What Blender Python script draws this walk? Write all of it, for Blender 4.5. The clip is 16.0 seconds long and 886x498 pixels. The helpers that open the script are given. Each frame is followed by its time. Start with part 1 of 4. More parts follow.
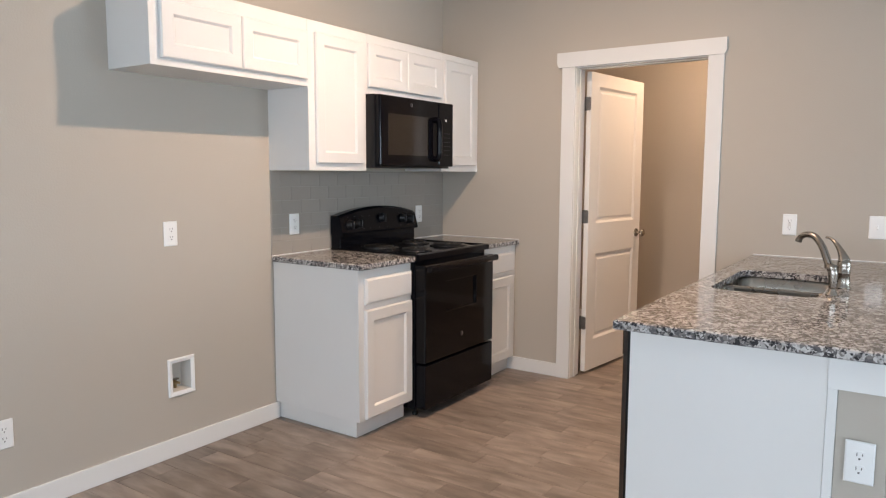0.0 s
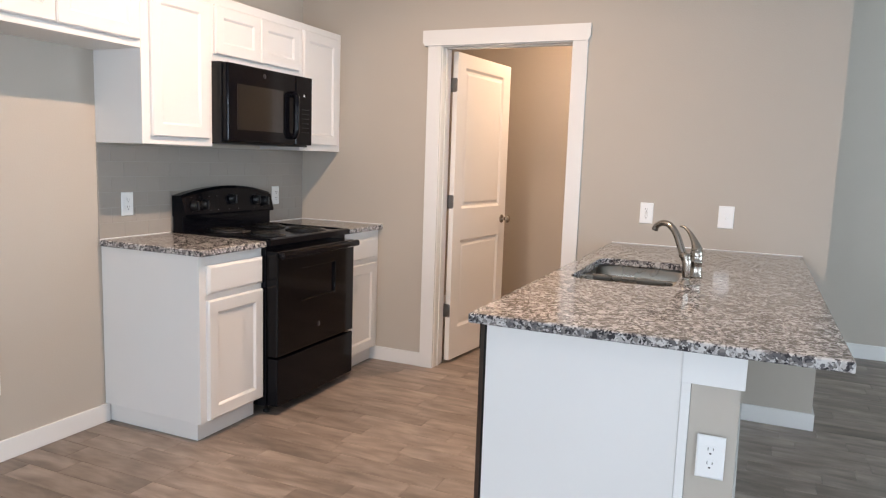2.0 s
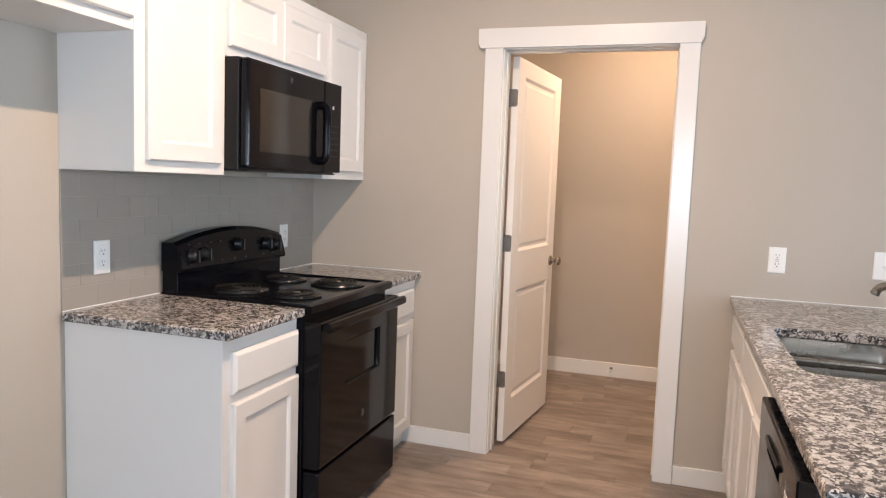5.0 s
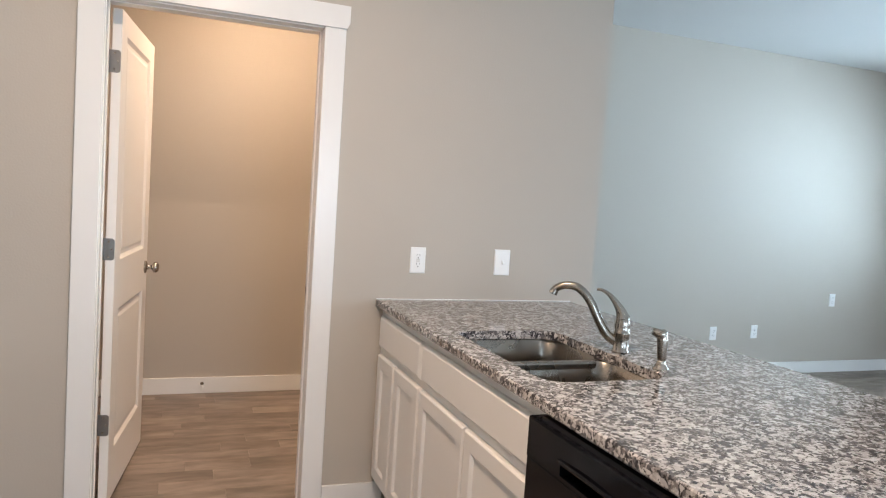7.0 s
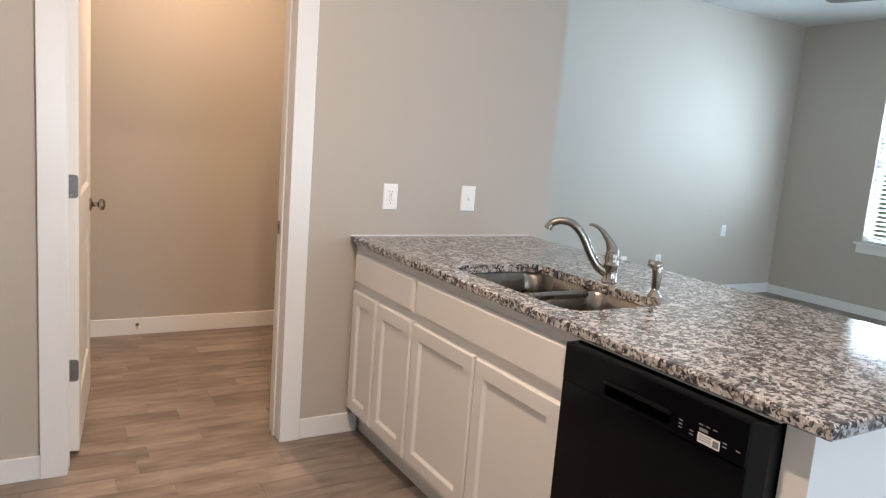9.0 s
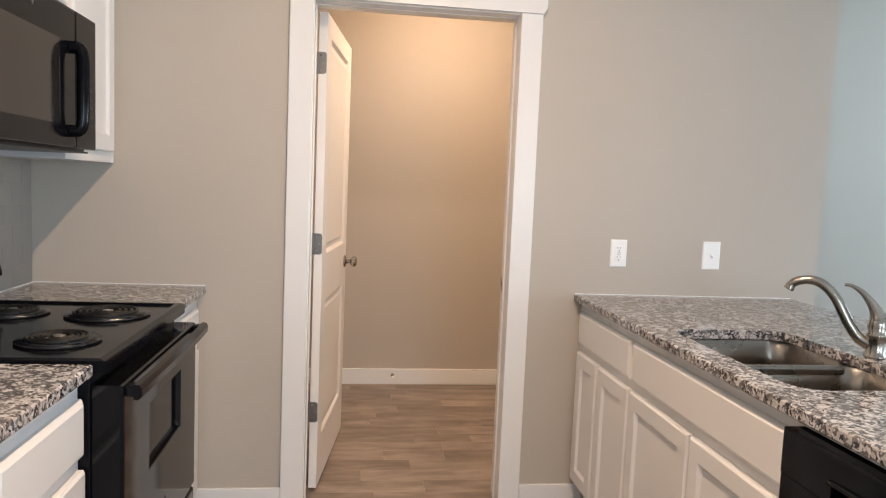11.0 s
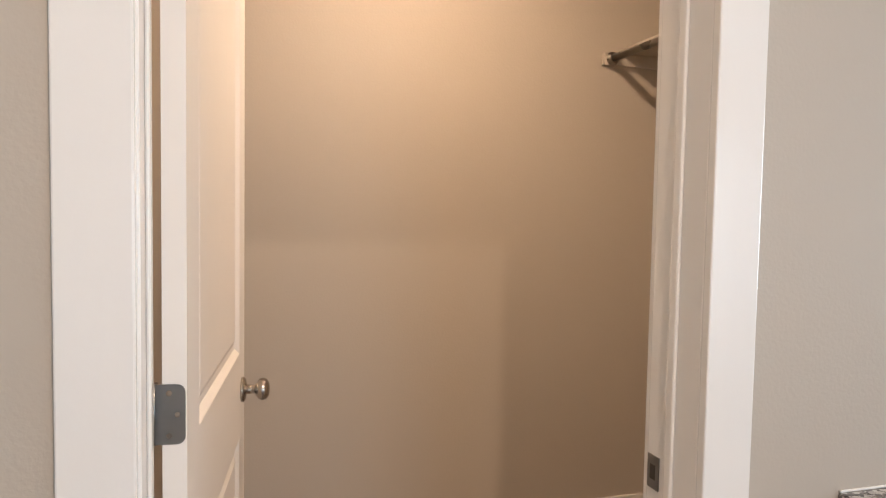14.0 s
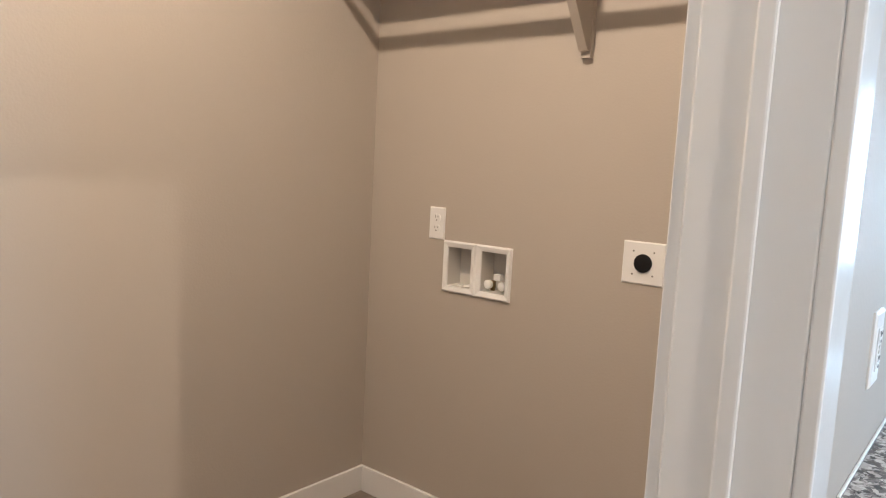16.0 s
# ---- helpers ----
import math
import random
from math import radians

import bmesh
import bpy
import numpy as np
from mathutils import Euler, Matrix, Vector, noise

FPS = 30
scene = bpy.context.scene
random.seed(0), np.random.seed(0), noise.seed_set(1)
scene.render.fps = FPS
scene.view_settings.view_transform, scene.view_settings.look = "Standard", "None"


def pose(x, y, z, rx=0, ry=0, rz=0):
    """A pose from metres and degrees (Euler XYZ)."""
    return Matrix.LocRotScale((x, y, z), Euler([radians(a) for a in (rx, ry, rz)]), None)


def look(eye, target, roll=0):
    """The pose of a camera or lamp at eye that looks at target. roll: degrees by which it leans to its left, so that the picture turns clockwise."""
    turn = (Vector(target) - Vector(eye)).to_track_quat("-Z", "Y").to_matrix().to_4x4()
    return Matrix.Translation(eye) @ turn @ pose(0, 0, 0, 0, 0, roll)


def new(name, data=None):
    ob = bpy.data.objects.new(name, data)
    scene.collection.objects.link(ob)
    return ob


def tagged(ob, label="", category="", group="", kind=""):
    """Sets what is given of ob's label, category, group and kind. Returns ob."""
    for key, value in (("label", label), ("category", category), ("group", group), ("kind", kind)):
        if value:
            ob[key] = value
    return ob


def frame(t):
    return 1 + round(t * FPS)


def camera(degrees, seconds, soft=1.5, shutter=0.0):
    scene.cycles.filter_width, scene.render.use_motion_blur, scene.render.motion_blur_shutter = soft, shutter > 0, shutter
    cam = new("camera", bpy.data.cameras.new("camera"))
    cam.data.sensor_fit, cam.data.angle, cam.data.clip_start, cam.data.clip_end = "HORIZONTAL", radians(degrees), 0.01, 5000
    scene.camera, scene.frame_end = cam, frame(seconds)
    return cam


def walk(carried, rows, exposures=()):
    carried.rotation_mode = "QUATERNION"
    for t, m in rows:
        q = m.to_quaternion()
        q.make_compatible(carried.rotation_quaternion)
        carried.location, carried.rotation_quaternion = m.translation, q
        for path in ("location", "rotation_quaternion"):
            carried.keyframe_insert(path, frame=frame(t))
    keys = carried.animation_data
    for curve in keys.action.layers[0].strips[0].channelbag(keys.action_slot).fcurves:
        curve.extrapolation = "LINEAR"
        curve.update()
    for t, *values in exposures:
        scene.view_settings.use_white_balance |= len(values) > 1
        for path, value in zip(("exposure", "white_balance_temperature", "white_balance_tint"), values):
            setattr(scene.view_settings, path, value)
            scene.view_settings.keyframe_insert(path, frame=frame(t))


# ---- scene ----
cam = camera(64.7, 16.0, soft=1.2)
PATH = [
    (0, (2.954, -4.32, 1.376), (1.834, -2.677, 1.16), 0.2),
    (0.5, (2.974, -4.335, 1.38), (1.97, -2.619, 1.17), 0.5),
    (1, (2.979, -4.302, 1.379), (2.15, -2.495, 1.167), 1.0),
    (1.5, (2.96, -4.228, 1.369), (2.283, -2.361, 1.137), 1.5),
    (2, (2.916, -4.094, 1.36), (2.112, -2.281, 1.106), 1.9),
    (2.5, (2.87, -3.988, 1.35), (1.832, -2.297, 1.096), 1.8),
    (3, (2.702, -3.896, 1.362), (1.531, -2.289, 1.148), 1.0),
    (3.2, (2.621, -3.852, 1.397), (1.426, -2.258, 1.216), 0.7),
    (5.3, (1.806, -3.372, 1.376), (1.358, -1.432, 1.194), 2.5),
    (5.5, (1.737, -3.316, 1.366), (1.416, -1.35, 1.191), 2.8),
    (6, (1.604, -3.161, 1.375), (1.624, -1.168, 1.212), 3.5),
    (6.5, (1.5, -3.064, 1.362), (1.869, -1.103, 1.223), 3.3),
    (7, (1.342, -2.985, 1.375), (2.05, -1.12, 1.235), 3.8),
    (7.5, (1.284, -2.859, 1.352), (2.164, -1.071, 1.178), 3.8),
    (8, (1.21, -2.783, 1.35), (2.194, -1.061, 1.098), 4.2),
    (8.5, (1.034, -2.82, 1.358), (2.076, -1.14, 1.058), 4.6),
    (9, (0.937, -2.869, 1.366), (1.954, -1.175, 1.061), 4.5),
    (9.5, (0.961, -2.925, 1.363), (1.83, -1.144, 1.0915), 4.1),
    (10, (1.068, -3.009, 1.359), (1.673, -1.122, 1.0935), 3.1),
    (10.2, (1.111, -3.03, 1.351), (1.613, -1.111, 1.086), 2.7),
    (12.3, (1.29, -2.094, 1.345), (1.456, -0.101, 1.313), 2.5),
    (12.5, (1.249, -1.952, 1.366), (1.49, 0.033, 1.317), 2.1),
    (13, (1.217, -1.604, 1.357), (1.539, 0.369, 1.287), 1.7),
    (13.5, (1.234, -1.263, 1.381), (1.636, 0.695, 1.291), 1.3),
    (14, (1.168, -0.94, 1.392), (1.741, 0.973, 1.281), 1.0),
    (14.4, (1.165, -0.715, 1.375), (1.894, 1.143, 1.245), 1.2),
    (14.5, (1.174, -0.658, 1.38), (1.953, 1.179, 1.241), 1.3),
    (15, (1.183, -0.415, 1.374), (2.24, 1.274, 1.201), 1.9),
    (15.5, (1.127, -0.189, 1.354), (2.477, 1.27, 1.135), 2.6),
    (16, (1.114, -0.147, 1.334), (2.656, 1.107, 1.107), 3.0),
]
walk(cam, [(t, look(eye, target, roll)) for t, eye, target, roll in PATH],
     exposures=[(0.0, -0.40, 6950, 20), (1.5, -0.19, 6950, 21), (3.0, -0.27, 6950, 22), (5.5, -0.16, 6850, 20), (7.5, -0.22, 6500, 16), (9.0, -0.21, 6700, 18), (10.0, -0.20, 6850, 19),
                (12.5, -0.23, 6800, 17), (13.5, -0.30, 6850, 18), (14.3, -0.20, 6550, 16), (15.0, -0.04, 5950, 12), (16.0, 0.09, 5600, 10)])


# ---- light ----
def lamp(name, kind, m, energy, color, **size):
    data = bpy.data.lights.new(name, kind)
    data.energy, data.color = energy, color
    if kind == "AREA":
        data.shape, data.size = ("DISK", size["r"] * 2) if "r" in size else ("RECTANGLE", size["w"])
        data.size_y = size["h"] if "h" in size else data.size
    else:
        data.shadow_soft_size = size["r"]
    ob = new(name, data)
    ob.matrix_world = m
    return ob


KX, KY, KZ = 1.46, -1.70, 2.782      # kitchen ceiling light
CX, CY, CZ = 1.80, 0.98, 2.795       # laundry closet ceiling light
DLX, DLY = 3.40, -3.55              # dining ceiling light
DAY = (0.64, 0.85, 1.0)
lamp("kitchen_downlight", "AREA", pose(KX, KY, KZ), 58, (1.0, 0.77, 0.555), r=0.03)
lamp("kitchen_glow", "POINT", pose(KX, KY, KZ - 0.02), 2, (1.0, 0.77, 0.555), r=0.018)
lamp("closet_downlight", "AREA", pose(CX, CY, CZ), 42, (1.0, 0.735, 0.49), r=0.035)
# sky light through the openings: patio door and dining window behind, living window at the side
lamp("patio_daylight", "AREA", look((5.6, -6.38, 1.15), (5.6, -4.0, 0.1)), 100, DAY, w=2.3, h=2.0)
lamp("dining_daylight", "AREA", look((2.2, -6.38, 1.45), (2.2, -4.0, 0.35)), 104, DAY, w=1.7, h=1.3)
lamp("dining_downlight", "AREA", pose(DLX, DLY, KZ), 6, (0.80, 0.92, 1.0), r=0.05)
# added cool fill from the east for the floor; its window_2 is assumed
lamp("side_daylight", "AREA", look((7.93, -2.6, 1.4), (5.5, -2.6, 0.4)), 60, DAY, w=1.7, h=1.4)
lamp("living_daylight", "AREA", look((8.075, 0.03, 1.445), (0, 0.03, 1.6)), 262, (0.58, 0.83, 1.0), w=1.74, h=1.46)

world = bpy.data.worlds.new("sky")
scene.world = world
world.use_nodes = True
_bg = world.node_tree.nodes["Background"]
_sky = world.node_tree.nodes.new("ShaderNodeTexSky")
_sky.sky_type, _sky.sun_disc = "NISHITA", False
_sky.sun_elevation, _sky.sun_rotation = radians(48), radians(160)
world.node_tree.links.new(_sky.outputs[0], _bg.inputs[0])
_bg.inputs[1].default_value = 0.12
sun = lamp("sun", "SUN", pose(0, 0, 8, 42, 0, 200), 2.5, (1.0, 0.95, 0.88), r=0.1)
sun.data.angle = radians(0.5)


# ---- materials ----
def material(name, color, rough=0.5, metal=0.0, vary=0.04, scale=6.0, bump=0.0, bump_scale=200.0, coat=0.0, rand=0.0, spec=0.5):
    m = bpy.data.materials.new(name)
    m.use_nodes = True
    nt = m.node_tree
    n, lk = nt.nodes, nt.links
    p = n["Principled BSDF"]
    p.inputs["Metallic"].default_value = metal
    p.inputs["Coat Weight"].default_value = coat
    p.inputs["Specular IOR Level"].default_value = spec
    tc = n.new("ShaderNodeTexCoord")
    no = n.new("ShaderNodeTexNoise")
    no.inputs["Scale"].default_value, no.inputs["Detail"].default_value = scale, 4
    lk.new(tc.outputs["Object"], no.inputs["Vector"])
    mr = n.new("ShaderNodeMapRange")
    mr.inputs["To Min"].default_value, mr.inputs["To Max"].default_value = 1 - vary, 1 + vary
    lk.new(no.outputs["Fac"], mr.inputs["Value"])
    mix = n.new("ShaderNodeVectorMath")
    mix.operation = "SCALE"
    mix.inputs[0].default_value = color
    if rand:
        oi = n.new("ShaderNodeObjectInfo")
        r2 = n.new("ShaderNodeMapRange")
        r2.inputs["To Min"].default_value, r2.inputs["To Max"].default_value = 1 - rand, 1 + rand
        lk.new(oi.outputs["Random"], r2.inputs["Value"])
        mu = n.new("ShaderNodeMath")
        mu.operation = "MULTIPLY"
        lk.new(mr.outputs[0], mu.inputs[0])
        lk.new(r2.outputs[0], mu.inputs[1])
        lk.new(mu.outputs[0], mix.inputs["Scale"])
    else:
        lk.new(mr.outputs[0], mix.inputs["Scale"])
    lk.new(mix.outputs[0], p.inputs["Base Color"])
    rr = n.new("ShaderNodeMapRange")
    rr.inputs["To Min"].default_value, rr.inputs["To Max"].default_value = max(0.02, rough - 0.06), min(1, rough + 0.06)
    n2 = n.new("ShaderNodeTexNoise")
    n2.inputs["Scale"].default_value, n2.inputs["Detail"].default_value = scale * 3.3, 3
    lk.new(tc.outputs["Object"], n2.inputs["Vector"])
    lk.new(n2.outputs["Fac"], rr.inputs["Value"])
    lk.new(rr.outputs[0], p.inputs["Roughness"])
    if bump:
        n3 = n.new("ShaderNodeTexNoise")
        n3.inputs["Scale"].default_value, n3.inputs["Detail"].default_value = bump_scale, 2
        lk.new(tc.outputs["Object"], n3.inputs["Vector"])
        b = n.new("ShaderNodeBump")
        b.inputs["Strength"].default_value, b.inputs["Distance"].default_value = bump, 0.002
        lk.new(n3.outputs["Fac"], b.inputs["Height"])
        lk.new(b.outputs[0], p.inputs["Normal"])
    return m


M_WALL = material("greige_wall_paint", (0.47, 0.425, 0.368), 0.62, vary=0.025, scale=1.3, bump=0.25, bump_scale=130)
M_CEIL = material("white_ceiling_paint", (0.62, 0.62, 0.61), 0.8, vary=0.02, scale=1.5, bump=0.5, bump_scale=90)
M_TRIM = material("white_trim_paint", (0.78, 0.775, 0.76), 0.22, vary=0.02, scale=4, bump=0.06, bump_scale=60)
M_CAB = material("white_cabinet_paint", (0.755, 0.74, 0.72), 0.34, vary=0.02, scale=3, bump=0.06, bump_scale=70)
M_DOOR = material("white_door_paint", (0.80, 0.78, 0.75), 0.42, vary=0.02, scale=3, bump=0.12, bump_scale=55)
M_PLATE = material("white_plastic_plate", (0.84, 0.84, 0.83), 0.3, vary=0.01)
M_SLOT = material("dark_socket_slot", (0.05, 0.045, 0.04), 0.6)
M_BLACK = material("black_enamel", (0.004, 0.0042, 0.006), 0.12, vary=0.15, scale=8, spec=0.15)
M_BLACKP = material("black_plastic", (0.008, 0.008, 0.009), 0.32, vary=0.15, scale=10, spec=0.35)
M_GLASSB = material("black_oven_glass", (0.004, 0.004, 0.005), 0.07, vary=0.1, spec=0.18)
M_MESHWIN = material("microwave_window_mesh", (0.017, 0.0155, 0.0145), 0.10, vary=0.05)
M_COIL = material("burner_coil_iron", (0.016, 0.016, 0.016), 0.45, metal=0.6, vary=0.2, scale=30)
M_PAN = material("black_drip_pan", (0.02, 0.02, 0.021), 0.22, metal=0.3, vary=0.2)
M_STEEL = material("brushed_steel", (0.31, 0.28, 0.245), 0.28, metal=1.0, vary=0.03, scale=2)
M_NICKEL = material("brushed_nickel", (0.38, 0.345, 0.305), 0.24, metal=1.0, vary=0.04, scale=4)
M_HINGE = material("satin_nickel_hinge", (0.25, 0.245, 0.24), 0.38, metal=1.0, vary=0.08, scale=40)
M_CAVITY = material("valve_box_plastic", (0.62, 0.60, 0.56), 0.5, vary=0.04)
M_BRASS = material("brass_valve", (0.45, 0.33, 0.17), 0.35, metal=1.0)
M_GREY = material("printed_grey", (0.20, 0.20, 0.21), 0.5)
M_BADGE = material("dark_badge", (0.022, 0.022, 0.025), 0.35)
M_TILE = material("grey_glazed_tile", (0.325, 0.297, 0.266), 0.42, vary=0.03, scale=9, bump=0.012, bump_scale=18, rand=0.02, spec=0.3)
M_GROUT = material("pale_grout", (0.375, 0.345, 0.31), 0.85, vary=0.05, scale=30, bump=0.3)
M_FGROUT = material("floor_joint", (0.17, 0.14, 0.115), 0.9, vary=0.08, scale=30, bump=0.3)
M_GROUND = material("dry_grass_ground", (0.12, 0.13, 0.06), 0.95, vary=0.3, scale=0.6)
M_FAN = material("dark_bronze_fan", (0.07, 0.065, 0.06), 0.45, vary=0.1)
M_SLAT = material("white_vinyl_slat", (0.80, 0.80, 0.79), 0.45, vary=0.02)


def let_light_through(m, share):
    """Thin vinyl passes part of the daylight."""
    n, lk = m.node_tree.nodes, m.node_tree.links
    tr, mx = n.new("ShaderNodeBsdfTranslucent"), n.new("ShaderNodeMixShader")
    tr.inputs["Color"].default_value = (0.85, 0.85, 0.84, 1)
    mx.inputs[0].default_value = share
    lk.new(n["Principled BSDF"].outputs[0], mx.inputs[1])
    lk.new(tr.outputs[0], mx.inputs[2])
    lk.new(mx.outputs[0], n["Material Output"].inputs[0])


let_light_through(M_SLAT, 0.5)



def wood_plank():
    m = bpy.data.materials.new("wood_look_plank_tile")
    m.use_nodes = True
    nt = m.node_tree
    n, lk = nt.nodes, nt.links
    p = n["Principled BSDF"]
    tc, oi, geo = n.new("ShaderNodeTexCoord"), n.new("ShaderNodeObjectInfo"), n.new("ShaderNodeNewGeometry")
    add = n.new("ShaderNodeMath")
    add.operation = "ADD"
    lk.new(oi.outputs["Random"], add.inputs[0])
    lk.new(geo.outputs["Random Per Island"], add.inputs[1])
    sc = n.new("ShaderNodeVectorMath")
    sc.operation = "SCALE"
    sc.inputs[0].default_value = (17.3, 9.1, 5.7)
    lk.new(add.outputs[0], sc.inputs["Scale"])
    off = n.new("ShaderNodeVectorMath")
    lk.new(tc.outputs["Object"], off.inputs[0])
    lk.new(sc.outputs[0], off.inputs[1])
    mp = n.new("ShaderNodeMapping")
    mp.inputs["Scale"].default_value = (1.6, 6.0, 3.0)
    lk.new(off.outputs[0], mp.inputs["Vector"])
    g1 = n.new("ShaderNodeTexNoise")
    g1.inputs["Scale"].default_value, g1.inputs["Detail"].default_value, g1.inputs["Distortion"].default_value = 2.2, 6, 0.9
    lk.new(mp.outputs[0], g1.inputs["Vector"])
    mp2 = n.new("ShaderNodeMapping")
    mp2.inputs["Scale"].default_value = (2.6, 8.0, 2.0)
    lk.new(off.outputs[0], mp2.inputs["Vector"])
    g2 = n.new("ShaderNodeTexNoise")
    g2.inputs["Scale"].default_value, g2.inputs["Detail"].default_value = 1.6, 4
    lk.new(mp2.outputs[0], g2.inputs["Vector"])
    r1 = n.new("ShaderNodeValToRGB")
    e = r1.color_ramp.elements
    e[0].position, e[0].color = 0.30, (0.198, 0.156, 0.131, 1)
    e[1].position, e[1].color = 0.72, (0.336, 0.278, 0.240, 1)
    mid = e.new(0.5)
    mid.color = (0.270, 0.219, 0.186, 1)
    lk.new(g1.outputs["Fac"], r1.inputs[0])
    mr = n.new("ShaderNodeMapRange")
    mr.inputs["From Min"].default_value, mr.inputs["From Max"].default_value = 0.3, 0.7
    mr.inputs["To Min"].default_value, mr.inputs["To Max"].default_value = 0.60, 1.20
    lk.new(g2.outputs["Fac"], mr.inputs["Value"])
    fr = n.new("ShaderNodeMath")
    fr.operation = "FRACT"
    lk.new(add.outputs[0], fr.inputs[0])
    mr2 = n.new("ShaderNodeMapRange")
    mr2.inputs["To Min"].default_value, mr2.inputs["To Max"].default_value = 0.78, 1.14
    lk.new(fr.outputs[0], mr2.inputs["Value"])
    mu = n.new("ShaderNodeMath")
    mu.operation = "MULTIPLY"
    lk.new(mr.outputs[0], mu.inputs[0])
    lk.new(mr2.outputs[0], mu.inputs[1])
    mx = n.new("ShaderNodeVectorMath")
    mx.operation = "SCALE"
    lk.new(r1.outputs[0], mx.inputs[0])
    lk.new(mu.outputs[0], mx.inputs["Scale"])
    lk.new(mx.outputs[0], p.inputs["Base Color"])
    rr = n.new("ShaderNodeMapRange")
    rr.inputs["To Min"].default_value, rr.inputs["To Max"].default_value = 0.34, 0.52
    lk.new(g1.outputs["Fac"], rr.inputs["Value"])
    lk.new(rr.outputs[0], p.inputs["Roughness"])
    b = n.new("ShaderNodeBump")
    b.inputs["Strength"].default_value, b.inputs["Distance"].default_value = 0.25, 0.0012
    lk.new(g1.outputs["Fac"], b.inputs["Height"])
    lk.new(b.outputs[0], p.inputs["Normal"])
    return m


def granite():
    m = bpy.data.materials.new("speckled_granite")
    m.use_nodes = True
    nt = m.node_tree
    n, lk = nt.nodes, nt.links
    p = n["Principled BSDF"]
    tc = n.new("ShaderNodeTexCoord")
    wob = n.new("ShaderNodeTexNoise")
    wob.inputs["Scale"].default_value, wob.inputs["Detail"].default_value = 60, 2
    lk.new(tc.outputs["Object"], wob.inputs["Vector"])
    ws = n.new("ShaderNodeVectorMath")
    ws.operation = "SCALE"
    ws.inputs["Scale"].default_value = 0.022
    lk.new(wob.outputs["Color"], ws.inputs[0])
    wa = n.new("ShaderNodeVectorMath")
    lk.new(tc.outputs["Object"], wa.inputs[0])
    lk.new(ws.outputs[0], wa.inputs[1])

    def cells(scale):
        v = n.new("ShaderNodeTexVoronoi")
        v.inputs["Scale"].default_value = scale
        lk.new(wa.outputs[0], v.inputs["Vector"])
        s = n.new("ShaderNodeSeparateColor")
        lk.new(v.outputs["Color"], s.inputs[0])
        return s

    big, small = cells(96), cells(180)
    patch = n.new("ShaderNodeTexNoise")
    patch.inputs["Scale"].default_value, patch.inputs["Detail"].default_value = 33, 3
    lk.new(wa.outputs[0], patch.inputs["Vector"])
    mixv = n.new("ShaderNodeMath")
    mixv.operation = "MULTIPLY_ADD"
    mixv.inputs[1].default_value = 0.55
    lk.new(big.outputs[0], mixv.inputs[0])
    pm = n.new("ShaderNodeMath")
    pm.operation = "MULTIPLY_ADD"
    pm.inputs[1].default_value, pm.inputs[2].default_value = 0.85, -0.22
    lk.new(patch.outputs["Fac"], pm.inputs[0])
    lk.new(pm.outputs[0], mixv.inputs[2])
    ramp = n.new("ShaderNodeValToRGB")
    ramp.color_ramp.interpolation = "CONSTANT"
    e = ramp.color_ramp.elements
    e[0].position, e[0].color = 0.0, (0.044, 0.042, 0.046, 1)
    e[1].position, e[1].color = 0.27, (0.120, 0.115, 0.118, 1)
    for pos, c in ((0.40, (0.205, 0.188, 0.182, 1)), (0.52, (0.405, 0.385, 0.375, 1)), (0.66, (0.55, 0.532, 0.52, 1))):
        q = e.new(pos)
        q.color = c
    lk.new(mixv.outputs[0], ramp.inputs[0])
    r2 = n.new("ShaderNodeValToRGB")
    r2.color_ramp.interpolation = "CONSTANT"
    e = r2.color_ramp.elements
    e[0].position, e[0].color = 0.0, (0.035, 0.033, 0.036, 1)
    e[1].position, e[1].color = 0.5, (0.43, 0.41, 0.40, 1)
    lk.new(small.outputs[1], r2.inputs[0])
    th = n.new("ShaderNodeMath")
    th.operation = "GREATER_THAN"
    th.inputs[1].default_value = 0.80
    lk.new(small.outputs[0], th.inputs[0])
    mx = n.new("ShaderNodeMix")
    mx.data_type = "RGBA"
    lk.new(th.outputs[0], mx.inputs[0])
    lk.new(ramp.outputs[0], mx.inputs[6])
    lk.new(r2.outputs[0], mx.inputs[7])
    lk.new(mx.outputs[2], p.inputs["Base Color"])
    p.inputs["Roughness"].default_value = 0.10
    return m


def emitter(name, color, strength):
    m = bpy.data.materials.new(name)
    m.use_nodes = True
    p = m.node_tree.nodes["Principled BSDF"]
    p.inputs["Base Color"].default_value = (0.9, 0.9, 0.88, 1)
    p.inputs["Emission Color"].default_value, p.inputs["Emission Strength"].default_value = (*color, 1), strength
    return m


def clear_glass():
    m = bpy.data.materials.new("clear_glass")
    m.use_nodes = True
    p = m.node_tree.nodes["Principled BSDF"]
    p.inputs["Transmission Weight"].default_value, p.inputs["Roughness"].default_value = 1.0, 0.0
    p.inputs["IOR"].default_value = 1.45
    return m


M_WOOD, M_GRANITE, M_GLASS = wood_plank(), granite(), clear_glass()
M_DOME = emitter("lit_opal_glass", (1.0, 0.88, 0.74), 3.0)


